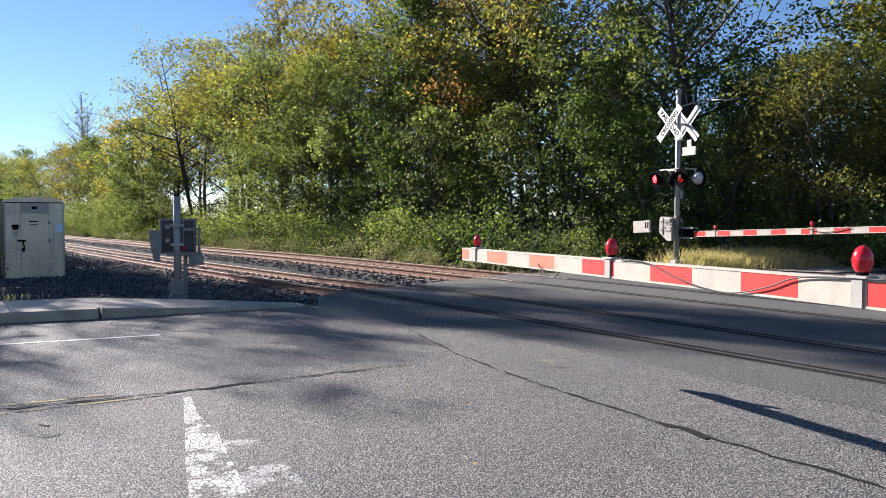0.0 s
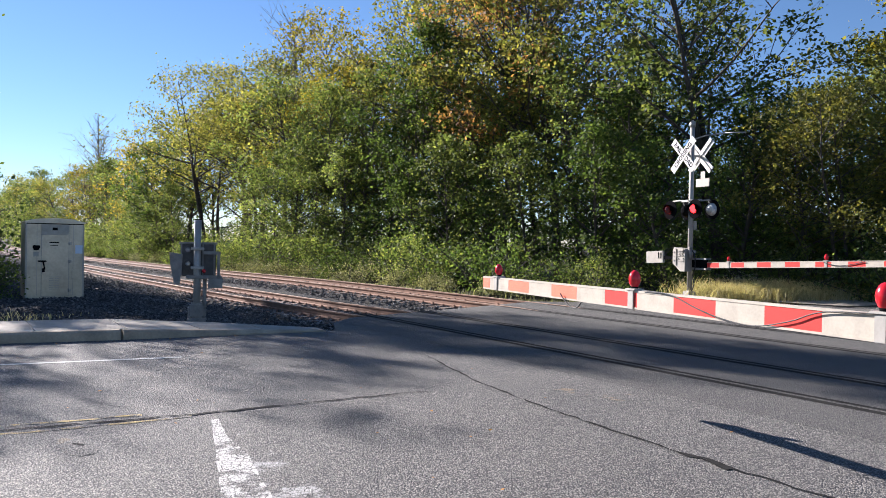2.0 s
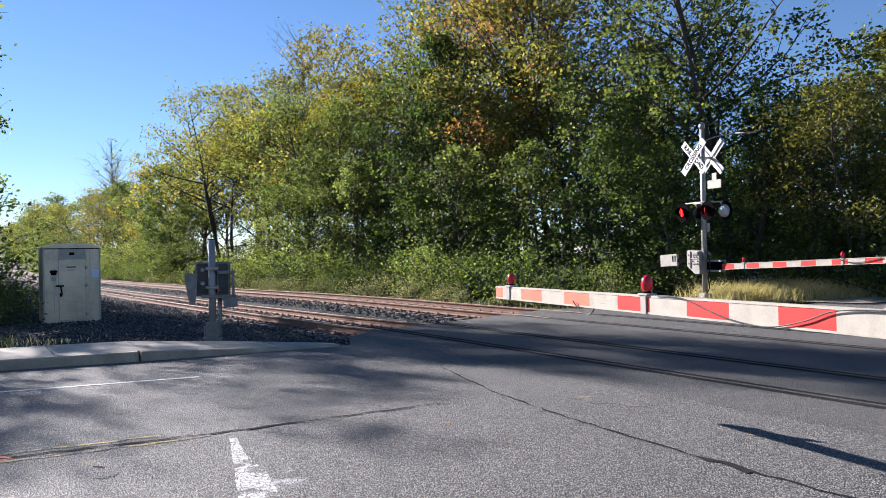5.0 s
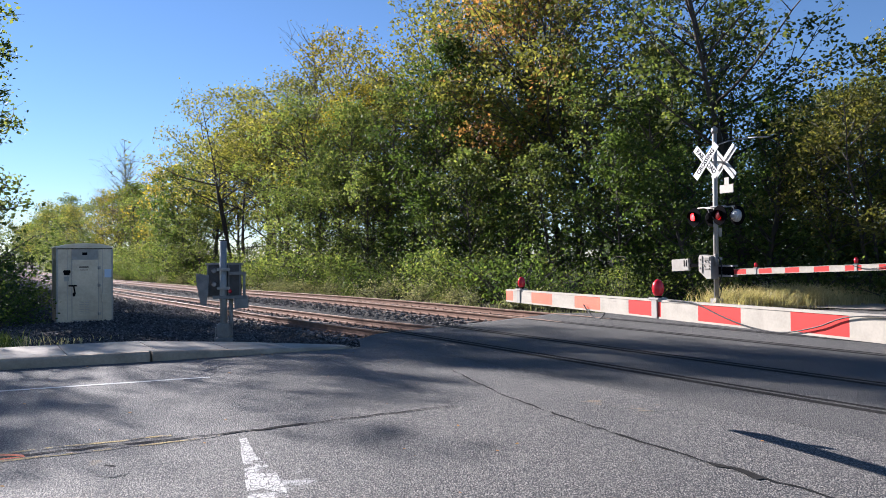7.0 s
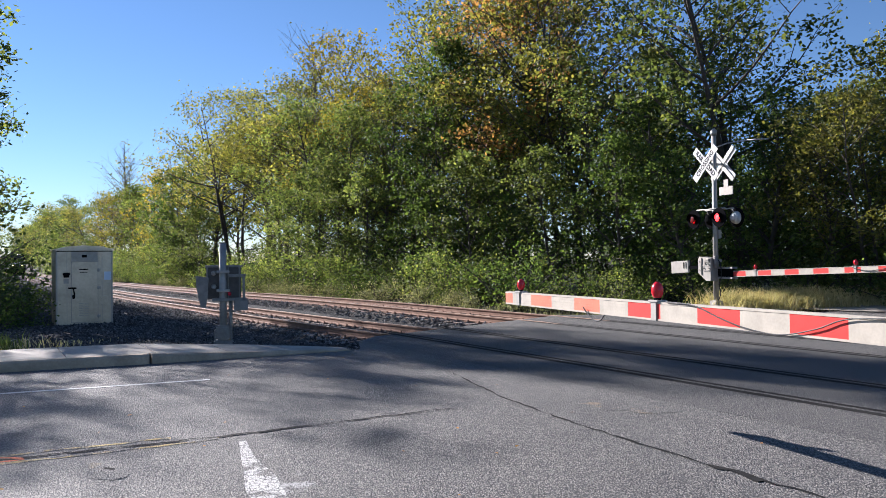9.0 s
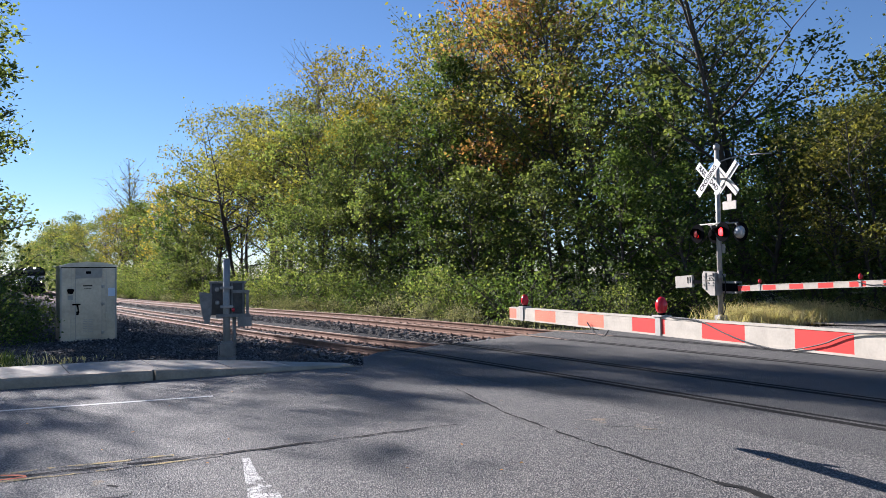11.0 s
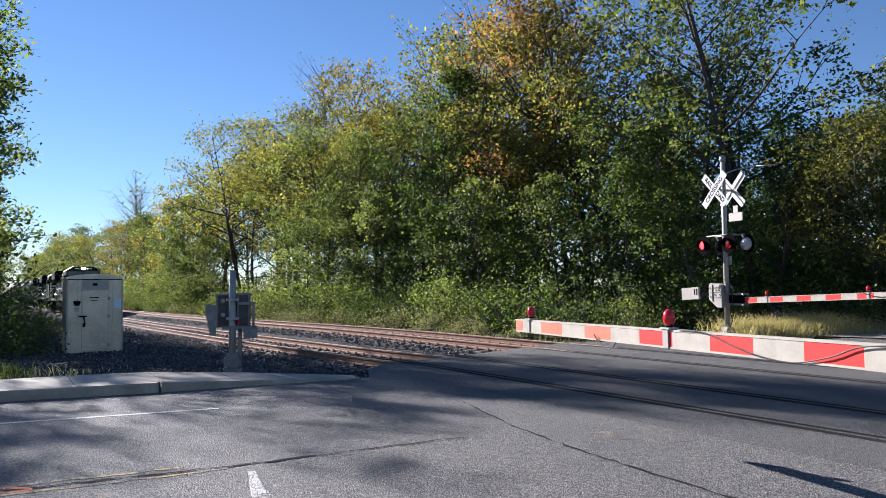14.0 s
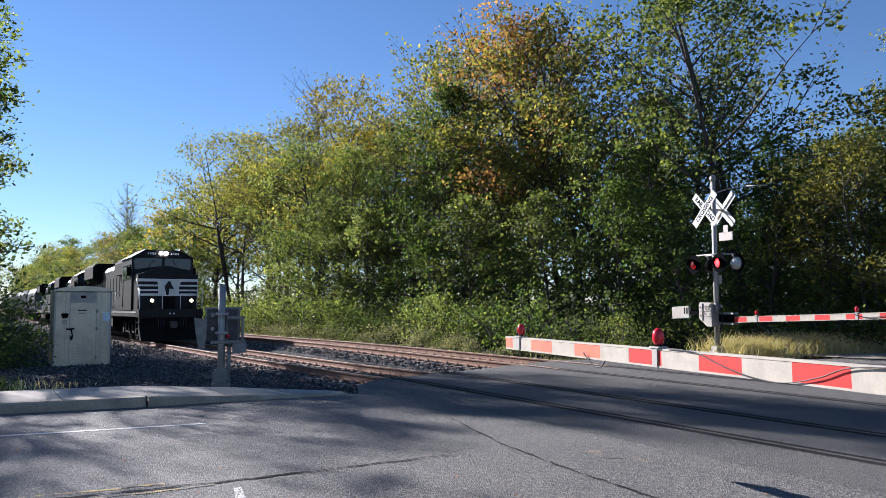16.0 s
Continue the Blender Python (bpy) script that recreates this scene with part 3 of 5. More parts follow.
def flasher(parent, x, y, s):
    """A round signal lamp, facing s along y: black disc, hood, housing, lens."""
    bm = bmesh.new()
    tube(bm, (x, y, 2.62), (x, y + s * .02, 2.62), .27, .27, 24)
    disc = part("background_disc", bm, BLACK, parent)
    bm = bmesh.new()
    seg = 20
    rows = []
    for d, r in ((.02, .14), (.15, .15)):
        rows.append([bm.verts.new((x + r * math.cos(a), y + s * d * (1 if math.sin(a) > -.2 else .55), 2.62 + r * math.sin(a))) for a in [math.pi * (-.25 + 1.5 * i / seg) for i in range(seg + 1)]])
    for i in range(seg):
        bm.faces.new((rows[0][i], rows[0][i + 1], rows[1][i + 1], rows[1][i])).smooth = True
    bmesh.ops.solidify(bm, geom=bm.faces[:], thickness=.006)
    part("hood", bm, BLACK, disc)
    bm = bmesh.new()
    for r0, d0, r1, d1 in ((.18, -.0, .17, -.06), (.17, -.06, .12, -.13), (.12, -.13, .05, -.16)):
        tube(bm, (x, y + s * d0, 2.62), (x, y + s * d1, 2.62), r0, r1, 18)
    part("lamp_housing", bm, SIGN_WHITE if s > 0 and x > 0 else BLACK, disc)
    bm = bmesh.new()
    tube(bm, (x, y + s * .021, 2.62), (x, y + s * .03, 2.62), .135, .12, 20)
    part("lens", bm, RED_DARK, disc, "dark red lens")
    return disc


def gate_mechanism(g, z, flip=1):
    """The motor box, counterweight arm and boom clamp on the mast."""
    bm = bmesh.new()
    prism(bm, [(-.33, .0), (-.02, -.22), (.16, -.22), (.16, .42), (-.28, .46), (-.33, .38)], .07, .34, Matrix.Translation((0, 0, z)) @ Matrix.Rotation(radians(90), 4, "X"))
    body = part("gate_motor_box", bm, GREY_PAINT, g)
    for dz in (.05, .3):
        bm = bmesh.new()
        box(bm, -.1, .12, -.36, -.325, z + dz, z + dz + .035, bevel=.006)
        part("latch", bm, POST_GREY, body)
    bm = bmesh.new()
    box(bm, -.2, -.17, -.365, -.335, z - .06, z + .42, bevel=.005)
    box(bm, -.3, .14, -.36, -.335, z + .2, z + .225, bevel=.005)
    box(bm, -.1, .13, -.375, -.335, z + .34, z + .41, bevel=.012)
    part("cover_rib", bm, GREY_PAINT, body)
    for bx, bz in ((-.27, .08), (-.27, .32), (-.1, .14), (.1, .14), (-.05, .26), (.06, .26)):
        bm = bmesh.new()
        tube(bm, (bx, -.33, z + bz), (bx, -.37, z + bz), .024, .02, 8)
        part("bolt", bm, GREY_PAINT, body)
    bm = bmesh.new()
    tube(bm, (.22, -.2, z + .14), (.22, -.2, z + .44), .055, .055, 12)
    tube(bm, (.22, -.2, z + .44), (.22, -.2, z + .47), .065, .04, 12)
    part("motor_cylinder", bm, POST_GREY, body)
    bm = bmesh.new()
    box(bm, -.12, .12, -.12, .12, z + .3, z + .38, bevel=.01)
    part("clamp_collar", bm, GREY_PAINT, g)
    bm = bmesh.new()
    box(bm, -1.6, -.85, -.2, -.12, z + .04, z + .4, Matrix.Rotation(radians(-3), 4, "Y"), .012)
    cw = part("counterweight", bm, GREY_PAINT, g)
    bm = bmesh.new()
    box(bm, -.9, -.2, -.17, -.13, z + .1, z + .2)
    for k in (-1.1, -1.0):
        tube(bm, (k, -.205, z + .12), (k, -.205, z + .3), .012, .012, 6)
    part("bolt", bm, BLACK, cw)
    bm = bmesh.new()
    for dz in (-.16, .12):
        box(bm, -.05, .72, -.1, -.06, z + dz, z + dz + .05, bevel=.004)
        box(bm, -.05, .72, .06, .1, z + dz, z + dz + .05, bevel=.004)
    part("boom_clamp", bm, GALV, g)
    bm = bmesh.new()
    box(bm, .02, .66, -.055, .055, z - .105, z + .115, bevel=.006)
    part("clamp_block", bm, BLACK, g)


mast = thing("crossing_signal", "grey signal mast with crossbuck and red flashers", "crossing signal", at=pose(*MAST, 0, 0, 0, MR))
bm = bmesh.new()
tube(bm, (0, 0, .1), (0, 0, 5.0), .075, .065, 16)
part("mast", bm, GALV, mast)
bm = bmesh.new()
tube(bm, (0, 0, 4.98), (0, 0, 5.12), .085, .085, 14)
tube(bm, (0, 0, 5.12), (0, 0, 5.17), .085, .03, 14)
part("mast_cap", bm, GALV, mast)
bm = bmesh.new()
box(bm, -.2, .2, -.2, .2, -.1, .16, bevel=.02)
box(bm, -.13, .13, -.13, .13, .16, .3, bevel=.02)
part("mast_base", bm, GALV, mast)
crossbuck(mast, -.3, True)
crossbuck(mast, .3, False)
bm = bmesh.new()
for y in (-.29, .29):
    box(bm, -.03, .03, min(0, y), max(0, y), 4.13, 4.19)
part("sign_bracket", bm, GALV, mast)
bm = bmesh.new()
box(bm, -.12, .42, .27, .285, 3.28, 3.52, bevel=.004)
box(bm, .06, .24, .27, .285, 3.5, 3.72, bevel=.004)
part("track_count_plate", bm, GREY_PAINT, mast, "grey plate seen from its back")
bm = bmesh.new()
bent(bm, [(0, 0, 4.62), (.3, .2, 4.72), (.75, .5, 4.76), (1.2, .8, 4.74)], .018, 8)
part("bracket_arm", bm, GALV, mast)
for y, s in ((-.28, -1), (.28, 1)):
    bm = bmesh.new()
    tube(bm, (-.56, y * .55, 2.88), (.56, y * .55, 2.88), .02, .02, 10)
    box(bm, -.03, .03, min(0, y) * .6, max(0, y) * .6, 2.86, 2.9)
    for x in (-.5, .5):
        tube(bm, (x, y * .55, 2.88), (x, y * .8, 2.72), .016, .016, 8)
    cb = part("lamp_crossarm", bm, GALV, mast)
    for x in (-.5, .5):
        flasher(mast, x, y * 1.1, s)
bm = bmesh.new()
box(bm, -.1, .1, .02, .14, 2.05, 2.3, bevel=.01)
part("junction_box", bm, GREY_PAINT, mast)
gate_mechanism(mast, 1.08)
cable("cable", [(.12, -.1, 1.5), (.3, -.12, 1.35), (.34, -.12, 1.0), (.2, -.08, .75), (.24, -.06, .5), (.08, 0, .3)], .016, mast)

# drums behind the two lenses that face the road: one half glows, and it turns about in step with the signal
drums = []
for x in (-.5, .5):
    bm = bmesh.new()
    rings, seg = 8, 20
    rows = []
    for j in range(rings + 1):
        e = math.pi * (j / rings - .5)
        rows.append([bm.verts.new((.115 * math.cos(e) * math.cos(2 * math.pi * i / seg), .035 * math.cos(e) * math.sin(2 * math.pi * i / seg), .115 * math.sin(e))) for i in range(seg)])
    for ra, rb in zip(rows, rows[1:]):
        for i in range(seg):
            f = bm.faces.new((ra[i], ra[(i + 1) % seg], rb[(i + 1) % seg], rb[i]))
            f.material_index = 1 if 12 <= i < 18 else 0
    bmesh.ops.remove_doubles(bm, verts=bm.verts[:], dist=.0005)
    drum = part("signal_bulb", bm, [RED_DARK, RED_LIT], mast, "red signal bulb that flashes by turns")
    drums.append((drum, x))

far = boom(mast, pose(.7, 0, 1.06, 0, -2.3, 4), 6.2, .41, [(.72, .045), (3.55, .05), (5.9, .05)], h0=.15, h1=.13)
cable("cable", [(a, -.05, b) for a, b in ((3.5, .05), (3.8, -.03), (4.1, -.02), (4.5, .05))], .01, far)

# ---- short gate post without arm, by the kerb ----
post = thing("gate_post", "short weathered gate post with motor and counterweights", "gate post", at=pose(-4.21, 14.2, -.05, 0, 0, 17))
bm = bmesh.new()
tube(bm, (0, 0, .0), (0, 0, 1.95), .068, .066, 16)
part("mast", bm, GALV, post)
bm = bmesh.new()
tube(bm, (0, 0, 1.95), (0, 0, 1.97), .05, .045, 12)
part("mast_cap", bm, BLACK, post)
bm = bmesh.new()
box(bm, -.17, .17, -.17, .17, -.1, .1, bevel=.015)
box(bm, -.13, .13, -.13, .13, .1, .38, bevel=.03)
for sx in (-1, 1):
    box(bm, sx * .15 - .012, sx * .15 + .012, -.1, .1, .08, .3, bevel=.005)
part("post_base", bm, POST_GREY, post, "weathered cast base")
bm = bmesh.new()
box(bm, -.3, .34, .1, .5, .88, 1.5, bevel=.02)
mb = part("gate_motor_box", bm, POST_DARK, post)
bm = bmesh.new()
box(bm, -.33, .37, .08, .52, 1.49, 1.53, bevel=.008)
for x in (-.29, -.06, .1, .31):
    box(bm, x - .015, x + .015, .075, .11, .9, 1.49, bevel=.004)
part("cover_rib", bm, POST_GREY, mb)
for z in (1.12, 1.38):
    bm = bmesh.new()
    tube(bm, (-.17, .1, z), (-.17, .04, z), .05, .035, 10)
    part("bolt", bm, GALV, mb)
bm = bmesh.new()
prism(bm, [(-.03, -.36), (.07, -.38), (.1, -.1), (.12, .2), (-.12, .24), (-.1, .0)], -.02, .02, Matrix.Translation((-.38, -.1, 1.1)) @ Matrix.Rotation(radians(90), 4, "X"))
part("counterweight", bm, POST_GREY, post)
for z in (1.02, 1.38):
    bm = bmesh.new()
    box(bm, -.12, .12, -.12, .12, z, z + .05, bevel=.006)
    part("clamp_collar", bm, GALV, post)
bm = bmesh.new()
box(bm, -.2, .44, -.1, .1, .84, .9, bevel=.006)
box(bm, .36, .41, -.1, -.05, .66, 1.36, bevel=.006)
box(bm, .2, .46, -.14, -.02, .66, .84, bevel=.01)
box(bm, .1, .42, -.1, -.05, 1.3, 1.36, bevel=.006)
part("arm_bracket", bm, POST_GREY, post)
bm = bmesh.new()
tube(bm, (.14, .06, .12), (.14, .06, .9), .035, .035, 10)
part("conduit", bm, GALV, post)
bm = bmesh.new()
dome(bm, (.12, -.11, .95), .035, 1.1)
part("indicator", bm, RED_LENS, post, "small red indicator")

# ---- signal equipment case ----
case = thing("equipment_case", "beige aluminium railway equipment case with a locked door", "equipment case", at=pose(-9.44, 19.5, -.1, 0, 0, 32.5))
W, D, Hh = 1.36, 1.2, 1.99
bm = bmesh.new()
box(bm, -W / 2, W / 2, 0, D, .02, Hh, bevel=.012)
body = part("body", bm, ALU, case)
bm = bmesh.new()
box(bm, -W / 2 - .02, W / 2 + .02, -.02, D + .02, -.1, .05, bevel=.008)
part("skid_base", bm, ALU_DARK, case)
bm = bmesh.new()
ro = [(-W / 2 - .02, Hh - .01), (W / 2 + .02, Hh - .01), (W / 2 + .02, Hh + .025), (.42, Hh + .1), (.0, Hh + .13), (-.42, Hh + .1), (-W / 2 - .02, Hh + .025)]
prism(bm, ro, -D - .06, .06, Matrix.Rotation(radians(90), 4, "X"))
part("roof", bm, ALU, case)
# black strip under the roof edge, standing in for the shaded gap there
bm = bmesh.new()
box(bm, -W / 2 + .02, W / 2 - .02, -.012, -.0005, Hh - .035, Hh - .012)
part("eave_trim", bm, BLACK, case)
bm = bmesh.new()
box(bm, -.32, .32, -.022, -.001, Hh - .29, Hh - .04, bevel=.004)
vp = part("vent_panel", bm, BOARD_WHITE, case, "pale panel above the door")
bm = bmesh.new()
box(bm, -.07, .05, -.03, -.02, Hh - .19, Hh - .12)
part("badge", bm, BLACK, vp)
bm = bmesh.new()
box(bm, -.31, .31, -.028, -.001, .1, Hh - .31, bevel=.006)
door = part("door", bm, ALU, case)
bm = bmesh.new()
box(bm, -.325, .325, -.012, -.0005, .085, Hh - .295)
part("door_gasket", bm, ALU_DARK, case)
bm = bmesh.new()
for i in range(8):
    for k in (-.09, .04):
        box(bm, k - .05, k + .055, -.036, -.026, .27 + i * .045, .285 + i * .045)
part("louvre", bm, ALU_DARK, door)
bm = bmesh.new()
box(bm, -.14, .08, -.032, -.027, Hh - .52, Hh - .49)
box(bm, -.12, .06, -.032, -.027, Hh - .59, Hh - .575)
part("door_notice", bm, BLACK, door, "dark lettering bars")
bm = bmesh.new()
box(bm, -.4, -.2, -.06, -.026, .98, 1.02, bevel=.006)
tube(bm, (-.28, -.05, 1.0), (-.24, -.06, .78), .018, .014, 8)
box(bm, -.3, -.24, -.07, -.03, .72, .82, bevel=.008)
part("door_handle", bm, BLACK, door, "dark latch handle with padlock")
for z in (.2, .95, 1.42):
    bm = bmesh.new()
    tube(bm, (.325, -.035, z), (.325, -.035, z + .09), .016, .016, 8)
    box(bm, .29, .38, -.034, -.022, z + .01, z + .08)
    part("hinge", bm, ALU_DARK, door)
bm = bmesh.new()
box(bm, -.52, -.35, -.07, 0, 1.33, 1.41, bevel=.015)
box(bm, -.5, -.37, -.05, 0, 1.28, 1.34, bevel=.01)
part("socket_cover", bm, BLACK, case)
bm = bmesh.new()
box(bm, -.5, -.38, -.012, 0, 1.12, 1.24)
part("label_plate", bm, ALU_DARK, case)
bm = bmesh.new()
box(bm, .47, .65, -.006, .0, 1.2, 1.42)
part("notice", bm, PAPER, case, "pale blue paper notice")
bm = bmesh.new()
box(bm, .39, .56, -.05, 0, .56, .78, bevel=.01)
part("outlet_box", bm, ALU, case)
for x in (-W / 2 + .02, W / 2 - .02):
    bm = bmesh.new()
    box(bm, x - .02, x + .02, -.01, .0, .06, Hh - .02, bevel=.003)
    part("corner_strip", bm, ALU_DARK, case)
for x in (-.6, -.3, 0, .3, .6):
    bm = bmesh.new()
    tube(bm, (x, -.028, .0), (x, -.014, .0), .018, .018, 8)
    part("bolt", bm, GALV, case)
for x in (-.42, .42):
    bm = bmesh.new()
    box(bm, x - .006, x + .006, -.008, .0, .1, Hh - .05)
    part("seam", bm, ALU_DARK, case)

# ---- woods ----


def tube_rows(verts, faces, pts, radii, seg):
    start = len(verts)
    for i, p in enumerate(pts):
        d = (pts[min(i + 1, len(pts) - 1)] - pts[max(i - 1, 0)]).normalized()
        q = d.to_track_quat("Z", "Y")
        for k in range(seg):
            a = 2 * math.pi * k / seg
            verts.append(tuple(p + q @ Vector((radii[i] * math.cos(a), radii[i] * math.sin(a), 0))))
    for i in range(len(pts) - 1):
        for k in range(seg):
            a, b = start + i * seg + k, start + i * seg + (k + 1) % seg
            faces.append((a, b, b + seg, a + seg))


def wander(rng, p, d, length, steps, bend, lift):
    pts = [p.copy()]
    for i in range(steps):
        d = (d + Vector((rng.uniform(-1, 1), rng.uniform(-1, 1), rng.uniform(-.6, 1) * lift + rng.uniform(-.5, .5))) * bend).normalized()
        pts.append(pts[-1] + d * length / steps)
    return pts


def leaf_quads(rng, centres, size, flat_bias=.35):
    """Small pointed leaves: one rhombus each, turned at random."""
    c = np.array(centres)
    k = len(c)
    a = rng.normal(size=(k, 3))
    a[:, 2] *= .7
    a /= np.linalg.norm(a, axis=1)[:, None]
    up = rng.normal(size=(k, 3)) + np.array((0, 0, flat_bias * 2))
    b = np.cross(up, a)
    b /= np.linalg.norm(b, axis=1)[:, None] + 1e-6
    s = size * rng.uniform(.6, 1.3, size=(k, 1))
    v = np.stack((c - a * s * .5, c + b * s * .3 + a * s * .05, c + a * s * .5, c - b * s * .3 + a * s * .05), axis=1).reshape(-1, 3)
    f = np.arange(k * 4).reshape(-1, 4)
    return v.tolist(), f.tolist()


def make_tree(seed, h, trunk_r, crown_from, spread, limbs, leaves, size, leaf, bark, label, stems=1, clump=.55, category="tree"):
    rng = random.Random(seed)
    nr = np.random.default_rng(seed)
    tree = thing("tree", label, category, "woods along the railway")
    verts, faces, twigs, boughs = [], [], [], []
    for st in range(stems):
        lean = Vector((rng.uniform(-.06, .06), rng.uniform(-.06, .06), 1)) if stems == 1 else Vector((rng.uniform(-.3, .3), rng.uniform(-.3, .3), 1))
        hh = h * (1 if st == 0 else rng.uniform(.75, .95))
        trunk = wander(rng, Vector((rng.uniform(-.3, .3) * (stems > 1), rng.uniform(-.3, .3) * (stems > 1), -.4)), lean, hh * .95, 9, .09, .5)
        tr = trunk_r / (1 if stems == 1 else 1.4)
        tube_rows(verts, faces, trunk, [tr * (1.25 if i == 0 else 1) * (1 - .88 * i / 9) for i in range(10)], 7)
        for j in range(limbs // stems):
            f = crown_from + (1 - crown_from) * (j + rng.random()) / (limbs // stems)
            i = min(8, int(f * 9))
            p = trunk[i].lerp(trunk[i + 1], f * 9 - i)
            g = (f - crown_from) / (1 - crown_from)
            prof = (.55 + .75 * math.sin(math.pi * min(1, g * .8 + .15))) * (1.05 - .6 * g ** 2)
            az = j * 2.4 + rng.uniform(-.5, .5)
            d = Vector((math.cos(az), math.sin(az), rng.uniform(.15, .7) + .6 * g))
            ln = spread * prof * rng.uniform(.7, 1.15)
            limb = wander(rng, p, d.normalized(), ln, 5, .22, .4)
            r0 = tr * (.42 - .25 * g)
            tube_rows(verts, faces, limb, [r0 * (1 - .82 * k / 5) for k in range(6)], 5)
            for k in range(6):
                q = limb[1 + k % 5].lerp(limb[min(5, 2 + k % 5)], rng.random())
                d2 = (limb[-1] - limb[0]).normalized() + Vector((rng.uniform(-1, 1), rng.uniform(-1, 1), rng.uniform(-.5, .9)))
                tw = wander(rng, q, d2.normalized(), ln * rng.uniform(.25, .5), 3, .3, .3)
                tube_rows(verts, faces, tw, [r0 * .3 * (1 - .75 * m / 3) for m in range(4)], 3)
                twigs += [(tw[1], .7), (tw[2], 1.0), (tw[3], 1.1)]
            twigs.append((limb[-1], 1.2))
            boughs += [(limb[3], .85 * (1.15 - .4 * g)), (limb[5], 1.15 - .4 * g)]
        boughs.append((trunk[-1], .7))
    pydata("trunk", verts, faces, bark, tree, smooth=True)
    if leaves:
        # leaves gather on the outside of uneven boughs, with hollows between them; a fifth hang loose at the twigs
        mids = np.array([tuple(p) for p, _ in boughs])
        size_of = np.array([r for _, r in boughs]) * clump * nr.uniform(.75, 1.3, len(boughs))
        pick = nr.choice(len(mids), leaves, p=size_of ** 2 / (size_of ** 2).sum())
        way = nr.normal(size=(leaves, 3))
        way /= np.linalg.norm(way, axis=1)[:, None]
        way[:, 2] = np.where(way[:, 2] < -.35, -way[:, 2], way[:, 2])
        seedling = nr.uniform(0, 6.28, size=(len(mids), 4))[pick]
        dent = 1 + .3 * np.sin(3.1 * way[:, 0] + seedling[:, 0]) * np.sin(3.7 * way[:, 1] + seedling[:, 1]) + .2 * np.sin(7 * way[:, 2] + seedling[:, 2]) * np.sin(6 * way[:, 0] + seedling[:, 3])
        off = way * (size_of[pick] * dent * nr.normal(.92, .17, leaves))[:, None] * np.array((1, 1, .78))
        c = mids[pick] + off
        pts = np.array([tuple(p) for p, _ in twigs])
        loose = nr.uniform(size=leaves) < .2
        c[loose] = pts[nr.choice(len(pts), int(loose.sum()))] + nr.normal(size=(int(loose.sum()), 3)) * .22
        c[:, 2] = np.maximum(c[:, 2], .1)
        v, f = leaf_quads(nr, c, size, .5)
        pydata("crown", v, f, leaf, tree)
    return tree


def make_shrub(seed, h, r, leaves, size, leaf, label):
    rng = random.Random(seed)
    nr = np.random.default_rng(seed)
    sh = thing("shrub", label, "shrub", "undergrowth along the railway")
    verts, faces, pts = [], [], []
    for i in range(14):
        az = rng.uniform(0, 6.28)
        d = Vector((math.cos(az) * .8, math.sin(az) * .8, rng.uniform(.5, 1.6))).normalized()
        st = wander(rng, Vector((rng.uniform(-.3, .3) * r, rng.uniform(-.3, .3) * r, -.2)), d, h * rng.uniform(.6, 1.15), 5, .25, .1)
        tube_rows(verts, faces, st, [.03 * (1 - .8 * k / 5) for k in range(6)], 4)
        pts += [p + Vector((rng.uniform(-.3, .3), rng.uniform(-.3, .3), 0)) * r for p in st[1:]]
    pydata("stem", verts, faces, BARK, sh)
    a = np.array([tuple(p) for p in pts])
    w = nr.uniform(.05, 1, len(a)) ** 1.5
    c = a[nr.choice(len(a), leaves, p=w / w.sum())] + nr.normal(size=(leaves, 3)) * np.array((.2, .2, .15)) * r
    c[:, 2] = np.maximum(c[:, 2], .05)
    v, f = leaf_quads(nr, c, size)
    pydata("foliage", v, f, leaf, sh)
    return sh


SORTS = {
    "green": (11, 14, .19, .2, 4.0, 26, 1.0, L_GREEN, BARK, "tall green broadleaf tree at the wood's edge", 1),
    "green2": (12, 13, .17, .1, 3.6, 28, 1.0, L_GREEN, BARK, "bushy green tree at the wood's edge", 1),
    "dark": (13, 12.5, .2, .08, 3.5, 32, 1.15, L_DARK, BARK, "dense dark green broadleaf tree", 1),
    "lime": (14, 14.5, .2, .28, 4.6, 26, .95, L_LIME, BARK, "yellow-green tree turning in autumn", 1),
    "lime2": (15, 13, .16, .3, 4.0, 24, .8, L_LIME, BARK, "slender yellow-green tree with forked trunk", 2),
    "gold": (16, 15, .18, .35, 4.2, 24, .75, L_GOLD, BARK, "golden-yellow autumn tree with open crown", 1),
    "rust": (17, 14.5, .18, .4, 4.0, 22, .65, L_RUST, BARK, "tall tree with reddish autumn leaves", 1),
    "high": (21, 15, .24, .52, 4.2, 27, .8, L_LIME, BARK, "high-crowned tree with dark forked trunks", 3),
    "open": (18, 17, .27, .36, 4.2, 30, 1.3, L_GREEN, BARK, "tall tree with bare limbs and thin leaves", 2),
    "cone": (23, 13, .2, .05, 3.1, 46, 1.5, L_DARK, BARK, "dense conical tree in fresh green leaf", 1),
    "sparse": (24, 12, .16, .35, 3.6, 13, .3, L_GREEN, BARK, "unseen thin-leaved tree with level boughs, added to cast streaks of shade", 1),
    "tall": (20, 17, .2, .16, 2.5, 40, 1.0, L_GREEN, BARK, "tall narrow tree in dark green leaf", 1),
    "bare": (19, 14.5, .17, .3, 3.2, 34, .03, L_LIME, BARK_PALE, "nearly bare tree with fine grey twigs", 1),
}


